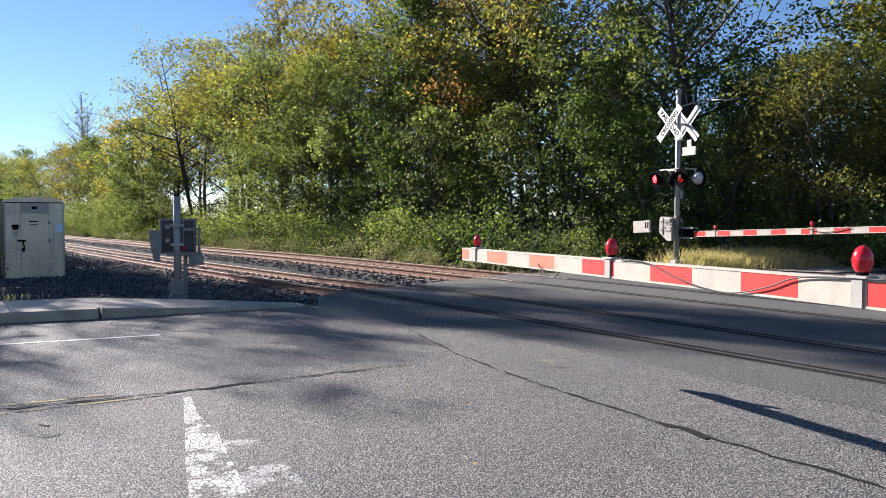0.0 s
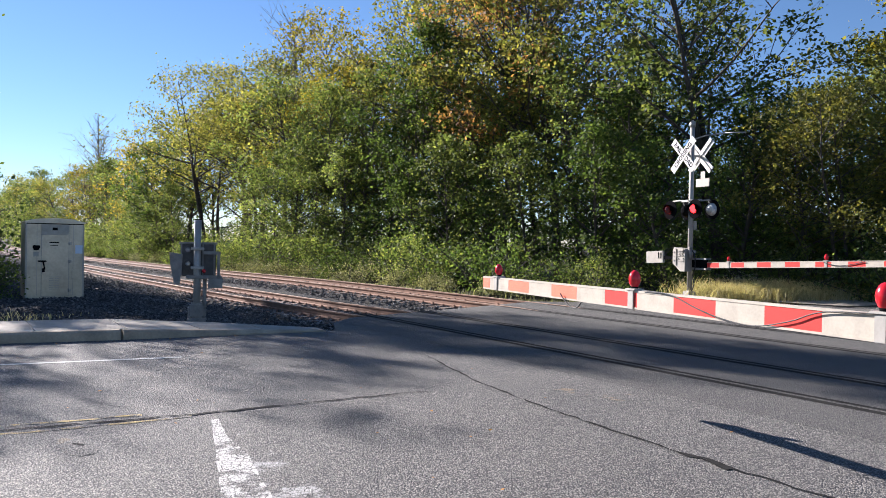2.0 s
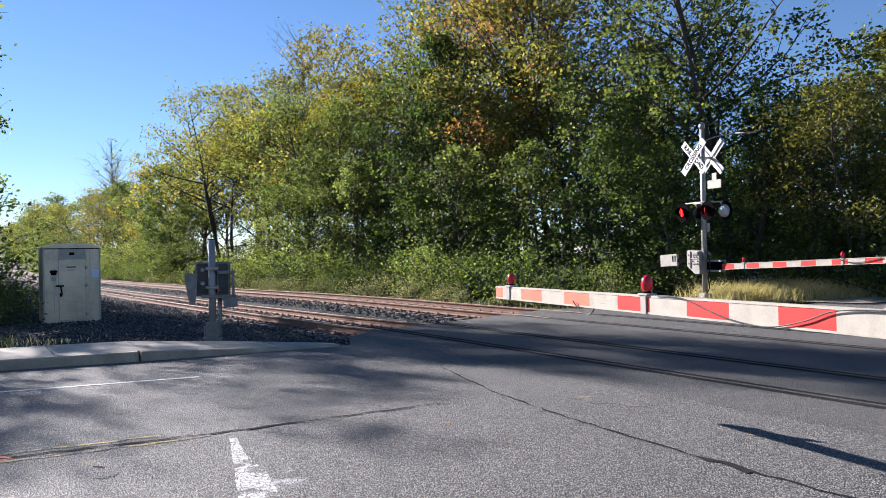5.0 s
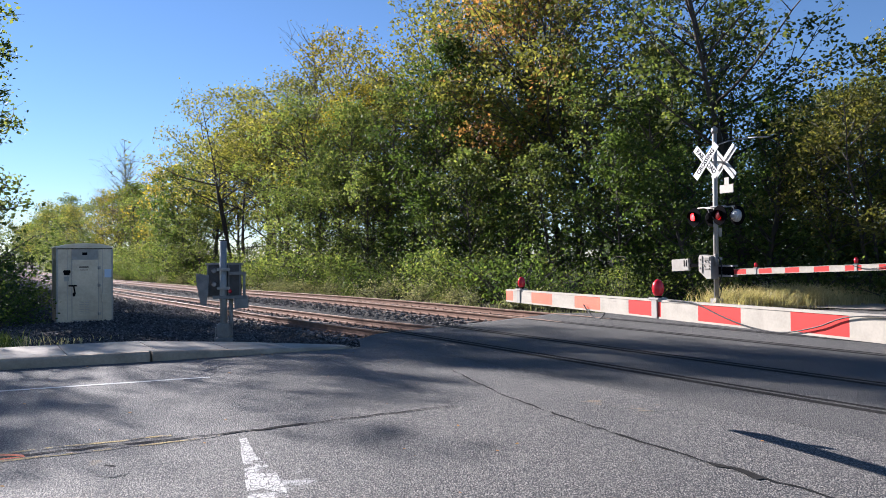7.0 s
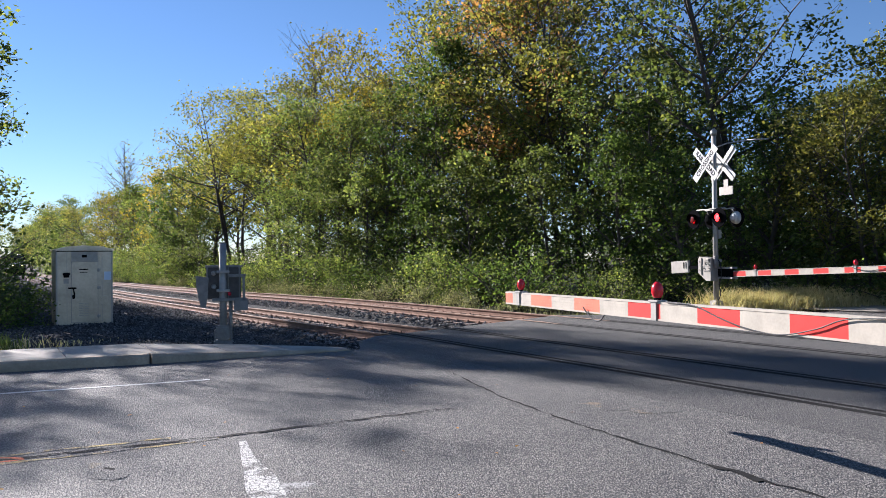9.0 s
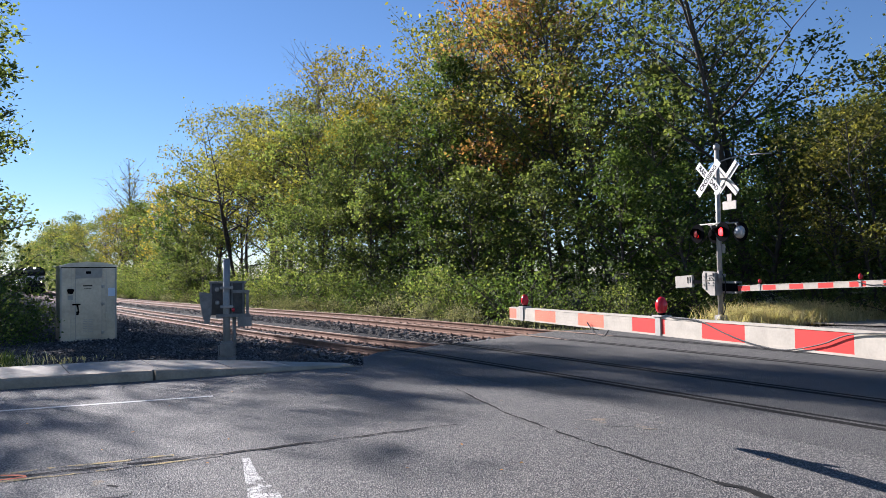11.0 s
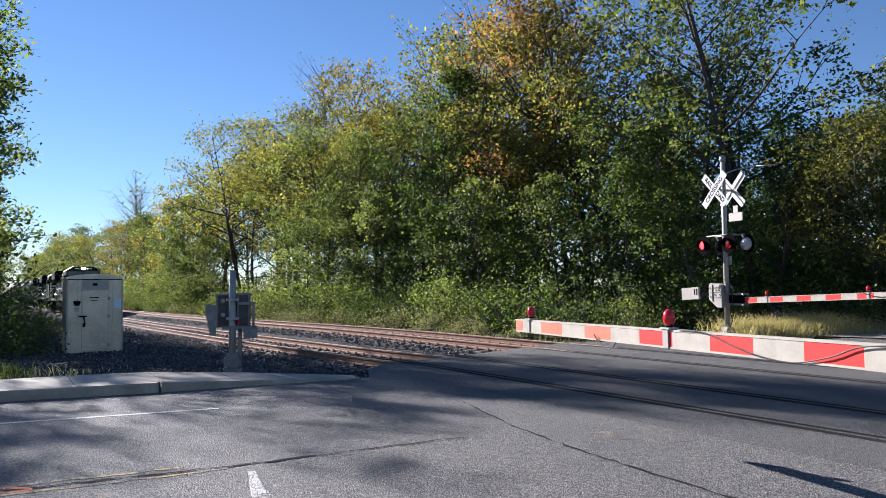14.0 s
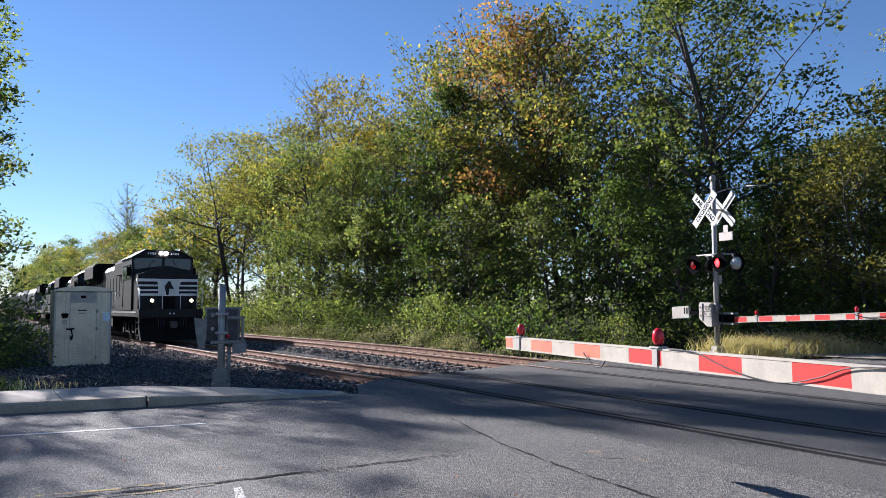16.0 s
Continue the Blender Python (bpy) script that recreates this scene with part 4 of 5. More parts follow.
def tree_of(key, near):
    seed, h, r, cf, sp, limbs, dens, leaf, bark, label, stems = SORTS[key]
    if near:
        return make_tree(seed, h, r, cf, sp, limbs, int(9200 * dens), .187, leaf, bark, label, stems, .26 * sp)
    return make_tree(seed + 50, h, r, cf, sp, limbs, int(4000 * dens), .295, leaf, bark, label, stems, .26 * sp)


KINDS, FAR, first = "near trees", "far trees", {}
BUSH = {
    "a": make_shrub(31, 2.2, 1.2, 1700, .12, L_GREEN, "green shrub on the track's edge"),
    "b": make_shrub(32, 1.3, 1.1, 1400, .1, L_WEED, "pale green weeds on the track's edge"),
    "c": make_shrub(33, 3.6, 1.7, 2300, .145, L_GREEN, "tall leafy bush below the trees"),
    "d": make_shrub(34, 2.4, 1.4, 2100, .1, L_DARK, "dark shrub in the shade of the wood"),
    "e": make_shrub(35, 1.0, 1.0, 1300, .095, L_WEED, "low pale weeds on the track's edge"),
}


def plant(table, kind, n, u, scale=1.0, turn=None, xy=None, sink=.3):
    x, y = xy if xy else uv(n, u)
    rng = random.Random(int(x * 131 + y * 17))
    t = rng.uniform(0, 360) if turn is None else turn
    m = Matrix.LocRotScale((x, y, gz(x, y) - sink), Euler((0, 0, radians(t))), (scale, scale, scale * rng.uniform(.95, 1.05)))
    key = (table if isinstance(table, str) else "bush", kind)
    if key not in first:
        first[key] = ob = tree_of(kind, table == KINDS) if isinstance(table, str) else table[kind]
        ob.matrix_basis = m
        return ob
    ob = first[key]
    made = copy_thing(ob, Matrix.Identity(4))
    made.matrix_basis = m
    return made


# front row of the wood along the far track, from the road away down the line
FRONT = [
    ("lime2", 26.5, 3, .85), ("dark", 27, 7.5, .72), ("lime2", 27, 11.5, .72), ("lime2", 25, 12.5, .62), ("dark", 23.8, 16, .62),
    ("dark", 22.5, 19.5, .68), ("green", 23, 23, .72), ("lime", 24, 25.5, 1.08), ("green2", 21.5, 28, .9),
    ("cone", 20.2, 31.3, 1.0), ("green", 20, 37.5, .85), ("green2", 19, 41, .85), ("green", 19.3, 45, .95),
    ("lime2", 18.5, 48, 1.06), ("lime", 19, 53.5, 1.02), ("high", 19.3, 58.5, .95), ("high", 19, 65, .95), ("lime", 19, 74, .9),
    ("dark", 18, 79, .8), ("green2", 19, 86, .98), ("gold", 19, 93, .85), ("green", 18.5, 101, .9), ("green2", 19, 110, .98),
    ("lime2", 18.5, 120, .95), ("gold", 19, 131, .9), ("green", 18.5, 143, .95), ("lime", 18, 157, .95), ("green", 17, 172, .95),
]
BACK = [
    ("open", 30, 3, .95), ("lime2", 31, 7, .85), ("gold", 29, 12, .8), ("lime2", 29, 14, .75), ("open", 25.4, 17.4, 1.05), ("lime", 26.5, 21.5, .85),
    ("rust", 23.2, 28.6, 1.1), ("lime", 25, 26.5, 1.12), ("lime", 26, 33, 1.15), ("lime", 24.5, 36, 1.13), ("lime", 24.2, 42, 1.28), ("gold", 23.5, 46, .98), ("gold", 25, 50.5, 1.06), ("bare", 22.5, 55.5, 1.2),
    ("high", 24.5, 60.5, 1.05), ("high", 24, 67, 1.0), ("lime", 24, 72, 1.0), ("green", 24, 80, .95),
    ("gold", 24, 89, .95), ("green2", 24, 97, .95), ("bare", 23, 106, 1.15), ("bare", 22, 128, 1.4), ("bare", 20.5, 121, 1.15), ("bare", 21, 140, 1.45), ("lime", 23, 117, .95), ("green", 23, 140, 1.0), ("lime", 22, 152, 1.0), ("bare", 20, 165, 1.1),
    ("lime", 33, 14, .8), ("dark", 32, 21, .72), ("green", 31, 28, .92), ("dark", 31, 35, 1.1), ("green", 30, 44, 1.1), ("dark", 30, 53, 1.1), ("green", 30, 64, 1.0),
    ("dark", 36, 8, .6), ("green", 38, 1, .65), ("dark", 41, 10, .65), ("green", 40, 18, .8), ("dark", 47, 6, .65),
]
DEEP = [(("dark", "green", "green2")[i % 3], 37 + 5.5 * (i % 3) + (i * 7 % 5), -6 + 6.6 * i, .6 if i < 4 else .95) for i in range(15)]
DEEP += [(("green", "dark", "lime", "green2")[i % 4], 16.5 + i % 3, 184 + 13 * i, 1.2) for i in range(17)]
DEEP += [(("green", "dark", "lime")[i % 3], -.5 - i % 2, 146 + 14 * i, 1.0) for i in range(19)]
DEEP += [("dark", 33.5 + i % 2 * 2, 9 + 3.4 * i, .6) for i in range(7)]
DEEP += [("dark", 52 + (i * 5 % 7), -14 + 6.4 * i, .75) for i in range(9)]
for kind, n, u, s in FRONT + BACK + DEEP:
    if u > 46:
        s, n = s * (1.2 if u < 80 else 1.12 if u < 95 or kind == "bare" else 1.06), n + (1.0 if n < 20 else .6)
    plant(KINDS if (u < 67 and n < 26.5) or (u < 36 and n < 30) else FAR, kind, n, u, s)

# near-side trees along the line, mostly unseen, added so shadows fall over the road
NEAR = [("tall", -2.6, 31.5, .58), ("tall", -2.4, 35, .73), ("tall", -2.3, 36.8, .78), ("tall", -1.8, 38.6, .95), ("tall", -1.5, 42, 1.22), ("tall", -1.3, 45.3, 1.38), ("tall", -1.0, 51.5, .62), ("tall", -.8, 57, .62), ("tall", -.8, 64, .64), ("tall", -.6, 71, .66), ("sparse", -3.4, 28.8, .86), ("sparse", -4.9, 31.5, .93), ("sparse", -5.6, 35.5, 1.05), ("sparse", -2.2, 27.2, .5), ("green2", -8.5, 31, .75), ("lime2", -7, 41, .8), ("dark", -2.5, 76, 1.0), ("green", -2, 88, .9), ("green", -1.0, 100, .9), ("lime", -.5, 114, .9), ("green", 0, 130, .9), ("green", -12, 38, .75)]
for kind, n, u, s in NEAR:
    plant(KINDS if u < 74 else FAR, kind, n, u, s)

# saplings that close the wood's edge down to the ground
SAPLINGS = [("lime", 24, 13.4, .42), ("lime2", 25.2, 9.6, .5), ("dark", 20.6, 16.5, .45), ("dark", 20.0, 19.5, .5), ("green2", 19.6, 22.5, .5), ("dark", 20.2, 25, .4), ("green2", 18.9, 27, .52), ("dark", 19.2, 30, .5), ("green2", 18.2, 36, .55), ("green", 17.8, 39, .5), ("green2", 17.6, 42, .6), ("green", 17.8, 45.5, .58), ("green2", 18.4, 49, .5), ("green", 17.6, 69, .5), ("green2", 17.6, 76, .55), ("green", 17.6, 83, .5), ("lime", 17.8, 90, .5), ("green2", 17.6, 98, .55)]
for kind, n, u, s in SAPLINGS:
    plant(KINDS if u < 13 else FAR, kind, n, u, s)

rng = random.Random(5)
# undergrowth
u = 18.0
while u < 130:
    if rng.random() < .72:
        plant(BUSH, rng.choice("bbebd" if u < 34 else "bbbeba" if u < 60 else "bba"), 15.4 + rng.uniform(-.3, .6), u + rng.uniform(-.6, .6), rng.uniform(.45, 1.0), sink=.15)
    if rng.random() < .7 and not 57 < u < 70:
        plant(BUSH, rng.choice("ddad" if u < 34 else "acdd"), 17.0 + rng.uniform(-.5, .8), u + rng.uniform(-.6, .6), rng.uniform(.6, 1.25), sink=.2)
    if u < 75 and rng.random() < .75 and not 55 < u < 70:
        plant(BUSH, rng.choice("cdd"), 18.8 + rng.uniform(-.5, .8), u + rng.uniform(-.6, .6), rng.uniform(.9, 1.3), sink=.2)
    elif 75 <= u < 126:
        plant(BUSH, "c", 19.5 + rng.uniform(-.5, 1.5), u, rng.uniform(1.3, 1.7), sink=.2)
    u += 1.9 if u < 60 else 3.6
for u, n in ((16.6, 17.2), (17.3, 18.6), (15.8, 20.0), (16.8, 21.5), (135, 18), (145, 18), (156, 18), (168, 17), (182, 15)):
    plant(BUSH, "a" if u < 20 else "c", n, u, .75 if u < 20 else 1.9, sink=.2)
for i in range(15):
    plant(BUSH, "d" if i % 3 else "c", 29 + rng.uniform(-1, 5), 0 + i * 2.2, rng.uniform(1.5, 2.1), sink=.2)
for i in range(9):
    plant(BUSH, "d", 25.5 + rng.uniform(-1, 3), 62 + i * 5, rng.uniform(1.5, 2.0), sink=.2)
for i in range(14):
    plant(BUSH, rng.choice("dda"), 23.2 + rng.uniform(-1, 2), 1 + i * 1.1, rng.uniform(.9, 1.4), sink=.2)
# the first three shrubs stand hidden at the left, added to shade the thicket
for n, u, k, s in ((-1.6, 30.5, "d", 1.8), (-2.4, 28.5, "d", 1.8), (-1.2, 33.8, "d", 1.7), (-2.0, 26.4, "d", 1.5), (.9, 24.4, "d", .75), (.55, 22.8, "d", .75), (.15, 21.2, "d", .6), (-.7, 20.6, "d", .85), (-.1, 23.6, "d", .8), (-1.6, 22.4, "d", 1.0), (.3, 28.4, "d", .8), (-.5, 33.5, "d", 1.3), (-.9, 24.3, "d", 1.0), (-2.1, 24, "d", 1.2), (-.2, 27.6, "d", .9), (-3.4, 25, "d", 1.4), (-2.9, 23, "d", 1.1), (-1.4, 25.5, "d", 1.15), (.1, 26, "d", .75), (-.6, 27, "d", 1.3), (-.1, 29, "d", .7), (-1.0, 32, "d", 1.3), (-.6, 36, "d", 1.0), (-1.2, 39, "d", 1.5), (-1.2, 45, "d", 1.3), (-1.2, 54, "c", 1.1), (-1.0, 63, "c", 1.1), (-4.6, 22, "d", 1.1), (-5.5, 24, "d", 1.1), (-.4, 78, "c", 1.2), (.4, 94, "c", 1.2)):
    plant(BUSH, k, n, u, s, sink=.1)


def blades(name, spots, per, h, mat, label, spread=.25, seed=3, bend=.6):
    """A patch of thin grass blades."""
    nr = np.random.default_rng(seed)
    verts, faces = [], []
    for x, y, z, k in spots:
        for i in range(per):
            px, py = x + nr.normal() * spread, y + nr.normal() * spread
            a, hh = nr.uniform(0, 6.28), h * k * nr.uniform(.5, 1.2)
            dx, dy = math.cos(a), math.sin(a)
            b = hh * nr.uniform(.15, bend)
            w = .012
            s = len(verts)
            verts += [(px - dy * w, py + dx * w, z), (px + dy * w, py - dx * w, z), (px + dx * b * .4 + dy * w * .7, py + dy * b * .4 - dx * w * .7, z + hh * .65), (px + dx * b * .4 - dy * w * .7, py + dy * b * .4 + dx * w * .7, z + hh * .65), (px + dx * b, py + dy * b, z + hh)]
            faces += [(s, s + 1, s + 2, s + 3), (s + 3, s + 2, s + 4)]
    ob = pydata(name, verts, faces, mat)
    return tagged(ob, label, "grass", kind="stuff")


nr = np.random.default_rng(8)
spots = []
for i in range(260):
    k, w = nr.uniform(0, 1), nr.uniform(0, 1)
    x, y = 8.0 + 6.5 * k + nr.normal() * .2, 20.6 + 2.2 * k + w * 1.6
    spots.append((x, y, -.05, .75 + .4 * w - .3 * abs(k - .35)))
blades("dry_grass", spots, 44, .6, L_STRAW, "sunlit straw-coloured grass below the signal", .3, 3, 1.5)
# tall weeds with pale flower heads beside the dry grass
for k, (x, y, s) in enumerate(((13.3, 23.9, 1.0), (14.0, 24.1, .95), (14.6, 24.2, .8), (10.3, 23.2, .75))):
    if not k:
        flower = first_weed = make_shrub(61, .95, .6, 700, .075, L_WEED, "tall weed with pale flower heads in dry grass")
        heads = np.random.default_rng(62)
        mid = heads.normal(size=(26, 3)) * np.array((.32, .32, .16)) + np.array((0, 0, .95))
        fv, ff = leaf_quads(heads, np.repeat(mid, 22, axis=0) + heads.normal(size=(572, 3)) * np.array((.05, .05, .02)), .04, 1.5)
        pydata("flower_head", fv, ff, L_FLOWER, flower, "stuff")
    else:
        flower = copy_thing(first_weed, Matrix.Identity(4))
    flower.matrix_basis = Matrix.LocRotScale((x, y, -.1), Euler((0, 0, k * 2.0)), (s, s, s))
spots = [(*uv(-2.6 + nr.uniform(0, 4.6), 15.2 + nr.uniform(0, 1.7)), -.06, nr.uniform(.4, 1)) for i in range(45)]
blades("weeds", spots, 14, .2, L_STRAW, "sparse dry weeds behind the pavement", .2, 3, 1.2)
spots = [(*uv(.55 + nr.normal() * .3, 15.6 + nr.normal() * .25), -.06, nr.uniform(.6, 1.1)) for i in range(7)]
blades("weeds", spots, 18, .38, L_GREEN, "green tuft of weeds behind the pavement", .14, 6, .9)
spots = [(*uv(14.6 + nr.uniform(-.25, .4), 14.5 + 60 * nr.uniform(0, 1) ** 1.3), 0, 1) for i in range(260)]
spots = [(x, y, gz(x, y) - .3, nr.uniform(.5, 1.1)) for x, y, _, _ in spots]
blades("weeds", spots, 14, .34, L_WEED, "pale weeds along the ballast edge", .25, 4)


def pebbles(name, count, span_n, span_u, top, sizes, mat, label, seed):
    """Loose stones, each a squashed, jittered lump."""
    g = np.random.default_rng(seed)
    base = np.array(((1, 0, 0), (0, 1, 0), (-1, 0, 0), (0, -1, 0), (0, 0, .8), (0, 0, -.8)))
    tri = np.array(((0, 1, 4), (1, 2, 4), (2, 3, 4), (3, 0, 4), (1, 0, 5), (2, 1, 5), (3, 2, 5), (0, 3, 5)))
    verts, faces = [], []
    for i in range(count):
        n, u = g.uniform(*span_n), span_u[0] + (span_u[1] - span_u[0]) * g.uniform() ** 1.3
        x, y = uv(n, u)
        r = g.uniform(*sizes)
        a = g.uniform(0, 6.28)
        c, q = math.cos(a), math.sin(a)
        v = base * g.uniform(.6, 1.2, size=(6, 1)) * r
        v = v @ np.array(((c, q, 0), (-q, c, .3), (0, -.3, 1))) + np.array((x, y, top(x, y) + r * .25))
        verts += v.tolist()
        faces += (tri + 6 * i).tolist()
    ob = pydata(name, verts, faces, mat)
    return tagged(ob, label, "stones", kind="stuff")


pebbles("ballast_stones", 15000, (6.2, 14.3), (13.5, 34), ballast_top, (.025, .055), STONE, "loose grey ballast stones between the rails", 1)
pebbles("ballast_stones", 13000, (6.2, 14.3), (29, 80), ballast_top, (.035, .075), STONE, "loose grey ballast stones farther down the line", 3)
pebbles("cinder_stones", 9000, (-1.5, 6.6), (12.9, 25), cinder, (.015, .04), STONE_DARK, "loose dark stones beside the pavement", 2)

pebbles("cinder_stones", 6000, (2.2, 7.0), (21, 48), cinder, (.03, .06), STONE_DARK, "loose dark stones beside the track", 4)

# fallen leaves and grit on the road
nr = np.random.default_rng(12)
spots = [(*uv(nr.uniform(-4, 6), nr.uniform(3, 12)), .012) for i in range(90)] + [(*uv(n, along(KF, n) - nr.uniform(.02, .25)), .012) for n in nr.uniform(-4, 5, 80)]
v, f = leaf_quads(nr, spots, .045, 2.5)
v = [(x, y, max(.006, .012 + (z - .012) * .3)) for x, y, z in v]
tagged(pydata("fallen_leaves", v, f, L_RUST), "small dry leaves scattered over the road", "leaves", kind="stuff")

# ---- train ----
YAW = math.degrees(TH) - 90
LOCO_LEN, CAR_LEN = 22.6, 17.2


def slab(bm, outline, x0, x1, mi=0):
    """Extrudes an outline of (y, z) along x."""
    a = [bm.verts.new((x0, y, z)) for y, z in outline]
    b = [bm.verts.new((x1, y, z)) for y, z in outline]
    k = len(outline)
    bm.faces.new(a), bm.faces.new(b[::-1])
    for i in range(k):
        bm.faces.new((a[i], b[i], b[(i + 1) % k], a[(i + 1) % k]))
    bmesh.ops.recalc_face_normals(bm, faces=bm.faces)


def mirror(half):
    return half + [(-y, z) for y, z in half[::-1]]


def wheelset(parent, x, r=.5):
    bm = bmesh.new()
    for s in (-1, 1):
        tube(bm, (0, s * .68, 0), (0, s * .8, 0), r, r, 22)
        tube(bm, (0, s * .64, 0), (0, s * .68, 0), r + .03, r + .03, 22)
        for k in range(5):
            a = k * 1.2566
            tube(bm, (r * .6 * math.cos(a), s * .79, r * .6 * math.sin(a)), (r * .6 * math.cos(a), s * .815, r * .6 * math.sin(a)), .07, .07, 8)
    tube(bm, (0, -.7, 0), (0, .7, 0), .1, .1, 8)
    ws = part("wheelset", bm, WHEEL_STEEL, parent)
    ws.matrix_basis = pose(x, 0, r)
    return ws


def truck(parent, xc, half, mat):
    for s in (-1, 1):
        bm = bmesh.new()
        prism(bm, [(-half - .5, .55), (-half - .4, .4), (half + .4, .4), (half + .5, .55), (half + .4, .95), (half * .5, .8), (.5, 1.02), (-.5, 1.02), (-half * .5, .8), (-half - .4, .95)], -.09, .09, Matrix.Translation((xc, s * 1.02, 0)) @ Matrix.Rotation(radians(90), 4, "X"))
        for x in (-half, 0, half):
            box(bm, xc + x - .16, xc + x + .16, s * 1.02 - .15, s * 1.02 + .15, .34, .66, bevel=.03)
            tube(bm, (xc + x * .5, s * 1.13, .5), (xc + x * .5, s * 1.13, .9), .07, .07, 8)
        part("truck_frame", bm, mat, parent)


def locomotive():
    g = thing("locomotive", "black diesel freight locomotive with white nose stripes", "locomotive", "three locomotives")
    bm = bmesh.new()
    box(bm, -22.0, -1.0, -1.5, 1.5, 1.22, 1.56, bevel=.03)
    part("frame", bm, LOCO_DULL, g)
    bm = bmesh.new()
    box(bm, -.98, -.25, -1.5, 1.5, 1.2, 1.62, bevel=.04)
    part("front_platform", bm, LOCO_BLACK, g)
    # pilot with snow plough
    bm = bmesh.new()
    box(bm, -.42, -.26, -1.48, 1.48, .35, 1.2)
    vs = [bm.verts.new(p) for p in ((-.3, -1.5, .95), (-.3, 1.5, .95), (.12, 1.45, .12), (.3, 0, .12), (.12, -1.45, .12), (-.05, 0, .95), (-.3, -1.45, .12), (-.3, 1.45, .12))]
    for f in ((0, 5, 3, 4), (5, 1, 2, 3), (0, 4, 6), (1, 7, 2), (6, 4, 3, 2, 7)):
        bm.faces.new([vs[i] for i in f])
    part("snow_plough", bm, LOCO_DULL, g)
    bm = bmesh.new()
    box(bm, -.3, .25, -.12, .12, .72, 1.0, bevel=.03)
    box(bm, .15, .32, -.17, .17, .7, 1.02, bevel=.04)
    part("coupler", bm, WHEEL_STEEL, g)
    for s in (-1, 1):
        bm = bmesh.new()
        for k in range(4):
            box(bm, -.95, -.55, s * 1.28 - .2, s * 1.28 + .2, .35 + .3 * k, .39 + .3 * k)
        box(bm, -.98, -.94, s * 1.28 - .22, s * 1.28 + .22, .3, 1.3)
        part("step_ladder", bm, LOCO_DULL, g)
        bm = bmesh.new()
        bent(bm, [(-.35, s * 1.45, .5), (-.35, s * 1.47, 2.55), (-.55, s * 1.47, 2.62), (-1.0, s * 1.45, 2.6)], .022, 6)
        part("grab_rail", bm, LOCO_WHITE, g)
        bm = bmesh.new()
        bent(bm, [(-.35, s * 1.4, 2.35), (-.35, s * .42, 2.35), (-.35, s * .42, 1.6)], .02, 6)
        part("front_handrail", bm, LOCO_WHITE, g)
    bm = bmesh.new()
    slab(bm, mirror([(1.42, 1.56), (1.42, 3.32), (.7, 3.56), (.06, 3.76)]), -2.5, -1.05)
    bmesh.ops.bevel(bm, geom=[e for e in bm.edges if all(v.co.x > -1.1 for v in e.verts)], offset=.07, segments=3, affect='EDGES')
    nose = part("nose", bm, LOCO_BLACK, g)
    for s in (-1, 1):
        for k in range(4):
            bm = bmesh.new()
            z = 2.26 + .235 * k
            box(bm, -1.045, -1.035, min(s * .5, s * 1.42), max(s * .5, s * 1.42), z, z + (.085 if k < 3 else .14))
            part("nose_stripe", bm, LOCO_WHITE, nose)
    bm = bmesh.new()
    prism(bm, [(-.5, 2.26), (.5, 2.26), (.5, 2.7), (.62, 3.1), (-.55, 3.1), (-.5, 2.7)], -.006, .006, Matrix.Translation((-1.03, 0, 0)) @ Matrix.Rotation(radians(90), 4, "Z") @ Matrix.Rotation(radians(90), 4, "X"))
    part("nose_emblem", bm, LOCO_WHITE, nose, "white emblem panel")
    bm = bmesh.new()
    prism(bm, [(-.1, 2.3), (.0, 2.3), (.03, 2.62), (.26, 2.6), (.16, 2.76), (.08, 2.98), (-.03, 2.98), (-.2, 2.72)], -.006, .006, Matrix.Translation((-1.018, 0, 0)) @ Matrix.Rotation(radians(90), 4, "Z") @ Matrix.Rotation(radians(90), 4, "X"))
    part("emblem_mark", bm, LOCO_BLACK, nose)
    bm = bmesh.new()
    slab(bm, mirror([(1.5, 1.56), (1.5, 4.26), (.78, 4.64)]), -5.3, -2.42)
    cab = part("cab", bm, LOCO_BLACK, g)
    bm = bmesh.new()
    slab(bm, mirror([(1.57, 4.22), (.8, 4.69), (.78, 4.645), (1.51, 4.255)]), -5.4, -2.26)
    part("cab_roof", bm, LOCO_BLACK, cab)
    for s in (-1, 1):
        bm = bmesh.new()
        prism(bm, [(.07, 3.82), (1.36, 3.62), (1.4, 4.1), (1.3, 4.2), (.07, 4.25)] if s > 0 else [(-1.36, 3.62), (-.07, 3.82), (-.07, 4.25), (-1.3, 4.2), (-1.4, 4.1)], -.01, .01, Matrix.Translation((-2.41, 0, 0)) @ Matrix.Rotation(radians(90), 4, "Z") @ Matrix.Rotation(radians(90), 4, "X"))
        part("windshield", bm, WINDSHIELD, cab)
        for x0, x1 in ((-3.5, -2.75), (-4.7, -3.7)):
            bm = bmesh.new()
            box(bm, x0, x1, s * 1.515 - .015, s * 1.515 + .015, 3.15, 3.8)
            part("side_window", bm, WINDOW, cab)
        bm = bmesh.new()
        box(bm, -2.44, -2.38, min(s * .26, s * .86), max(s * .26, s * .86), 4.34, 4.54, bevel=.01)
        nb = part("number_board", bm, LOCO_BLACK, cab)
        bm = bmesh.new()
        for k in range(4):
            box(bm, -2.38, -2.372, s * .56 - .2 + k * .11, s * .56 - .14 + k * .11, 4.39, 4.5)
        part("number_bars", bm, LOCO_WHITE, cab)
        bm = bmesh.new()
        tube(bm, (-2.4, s * .12, 4.46), (-2.3, s * .12, 4.46), .085, .085, 16)
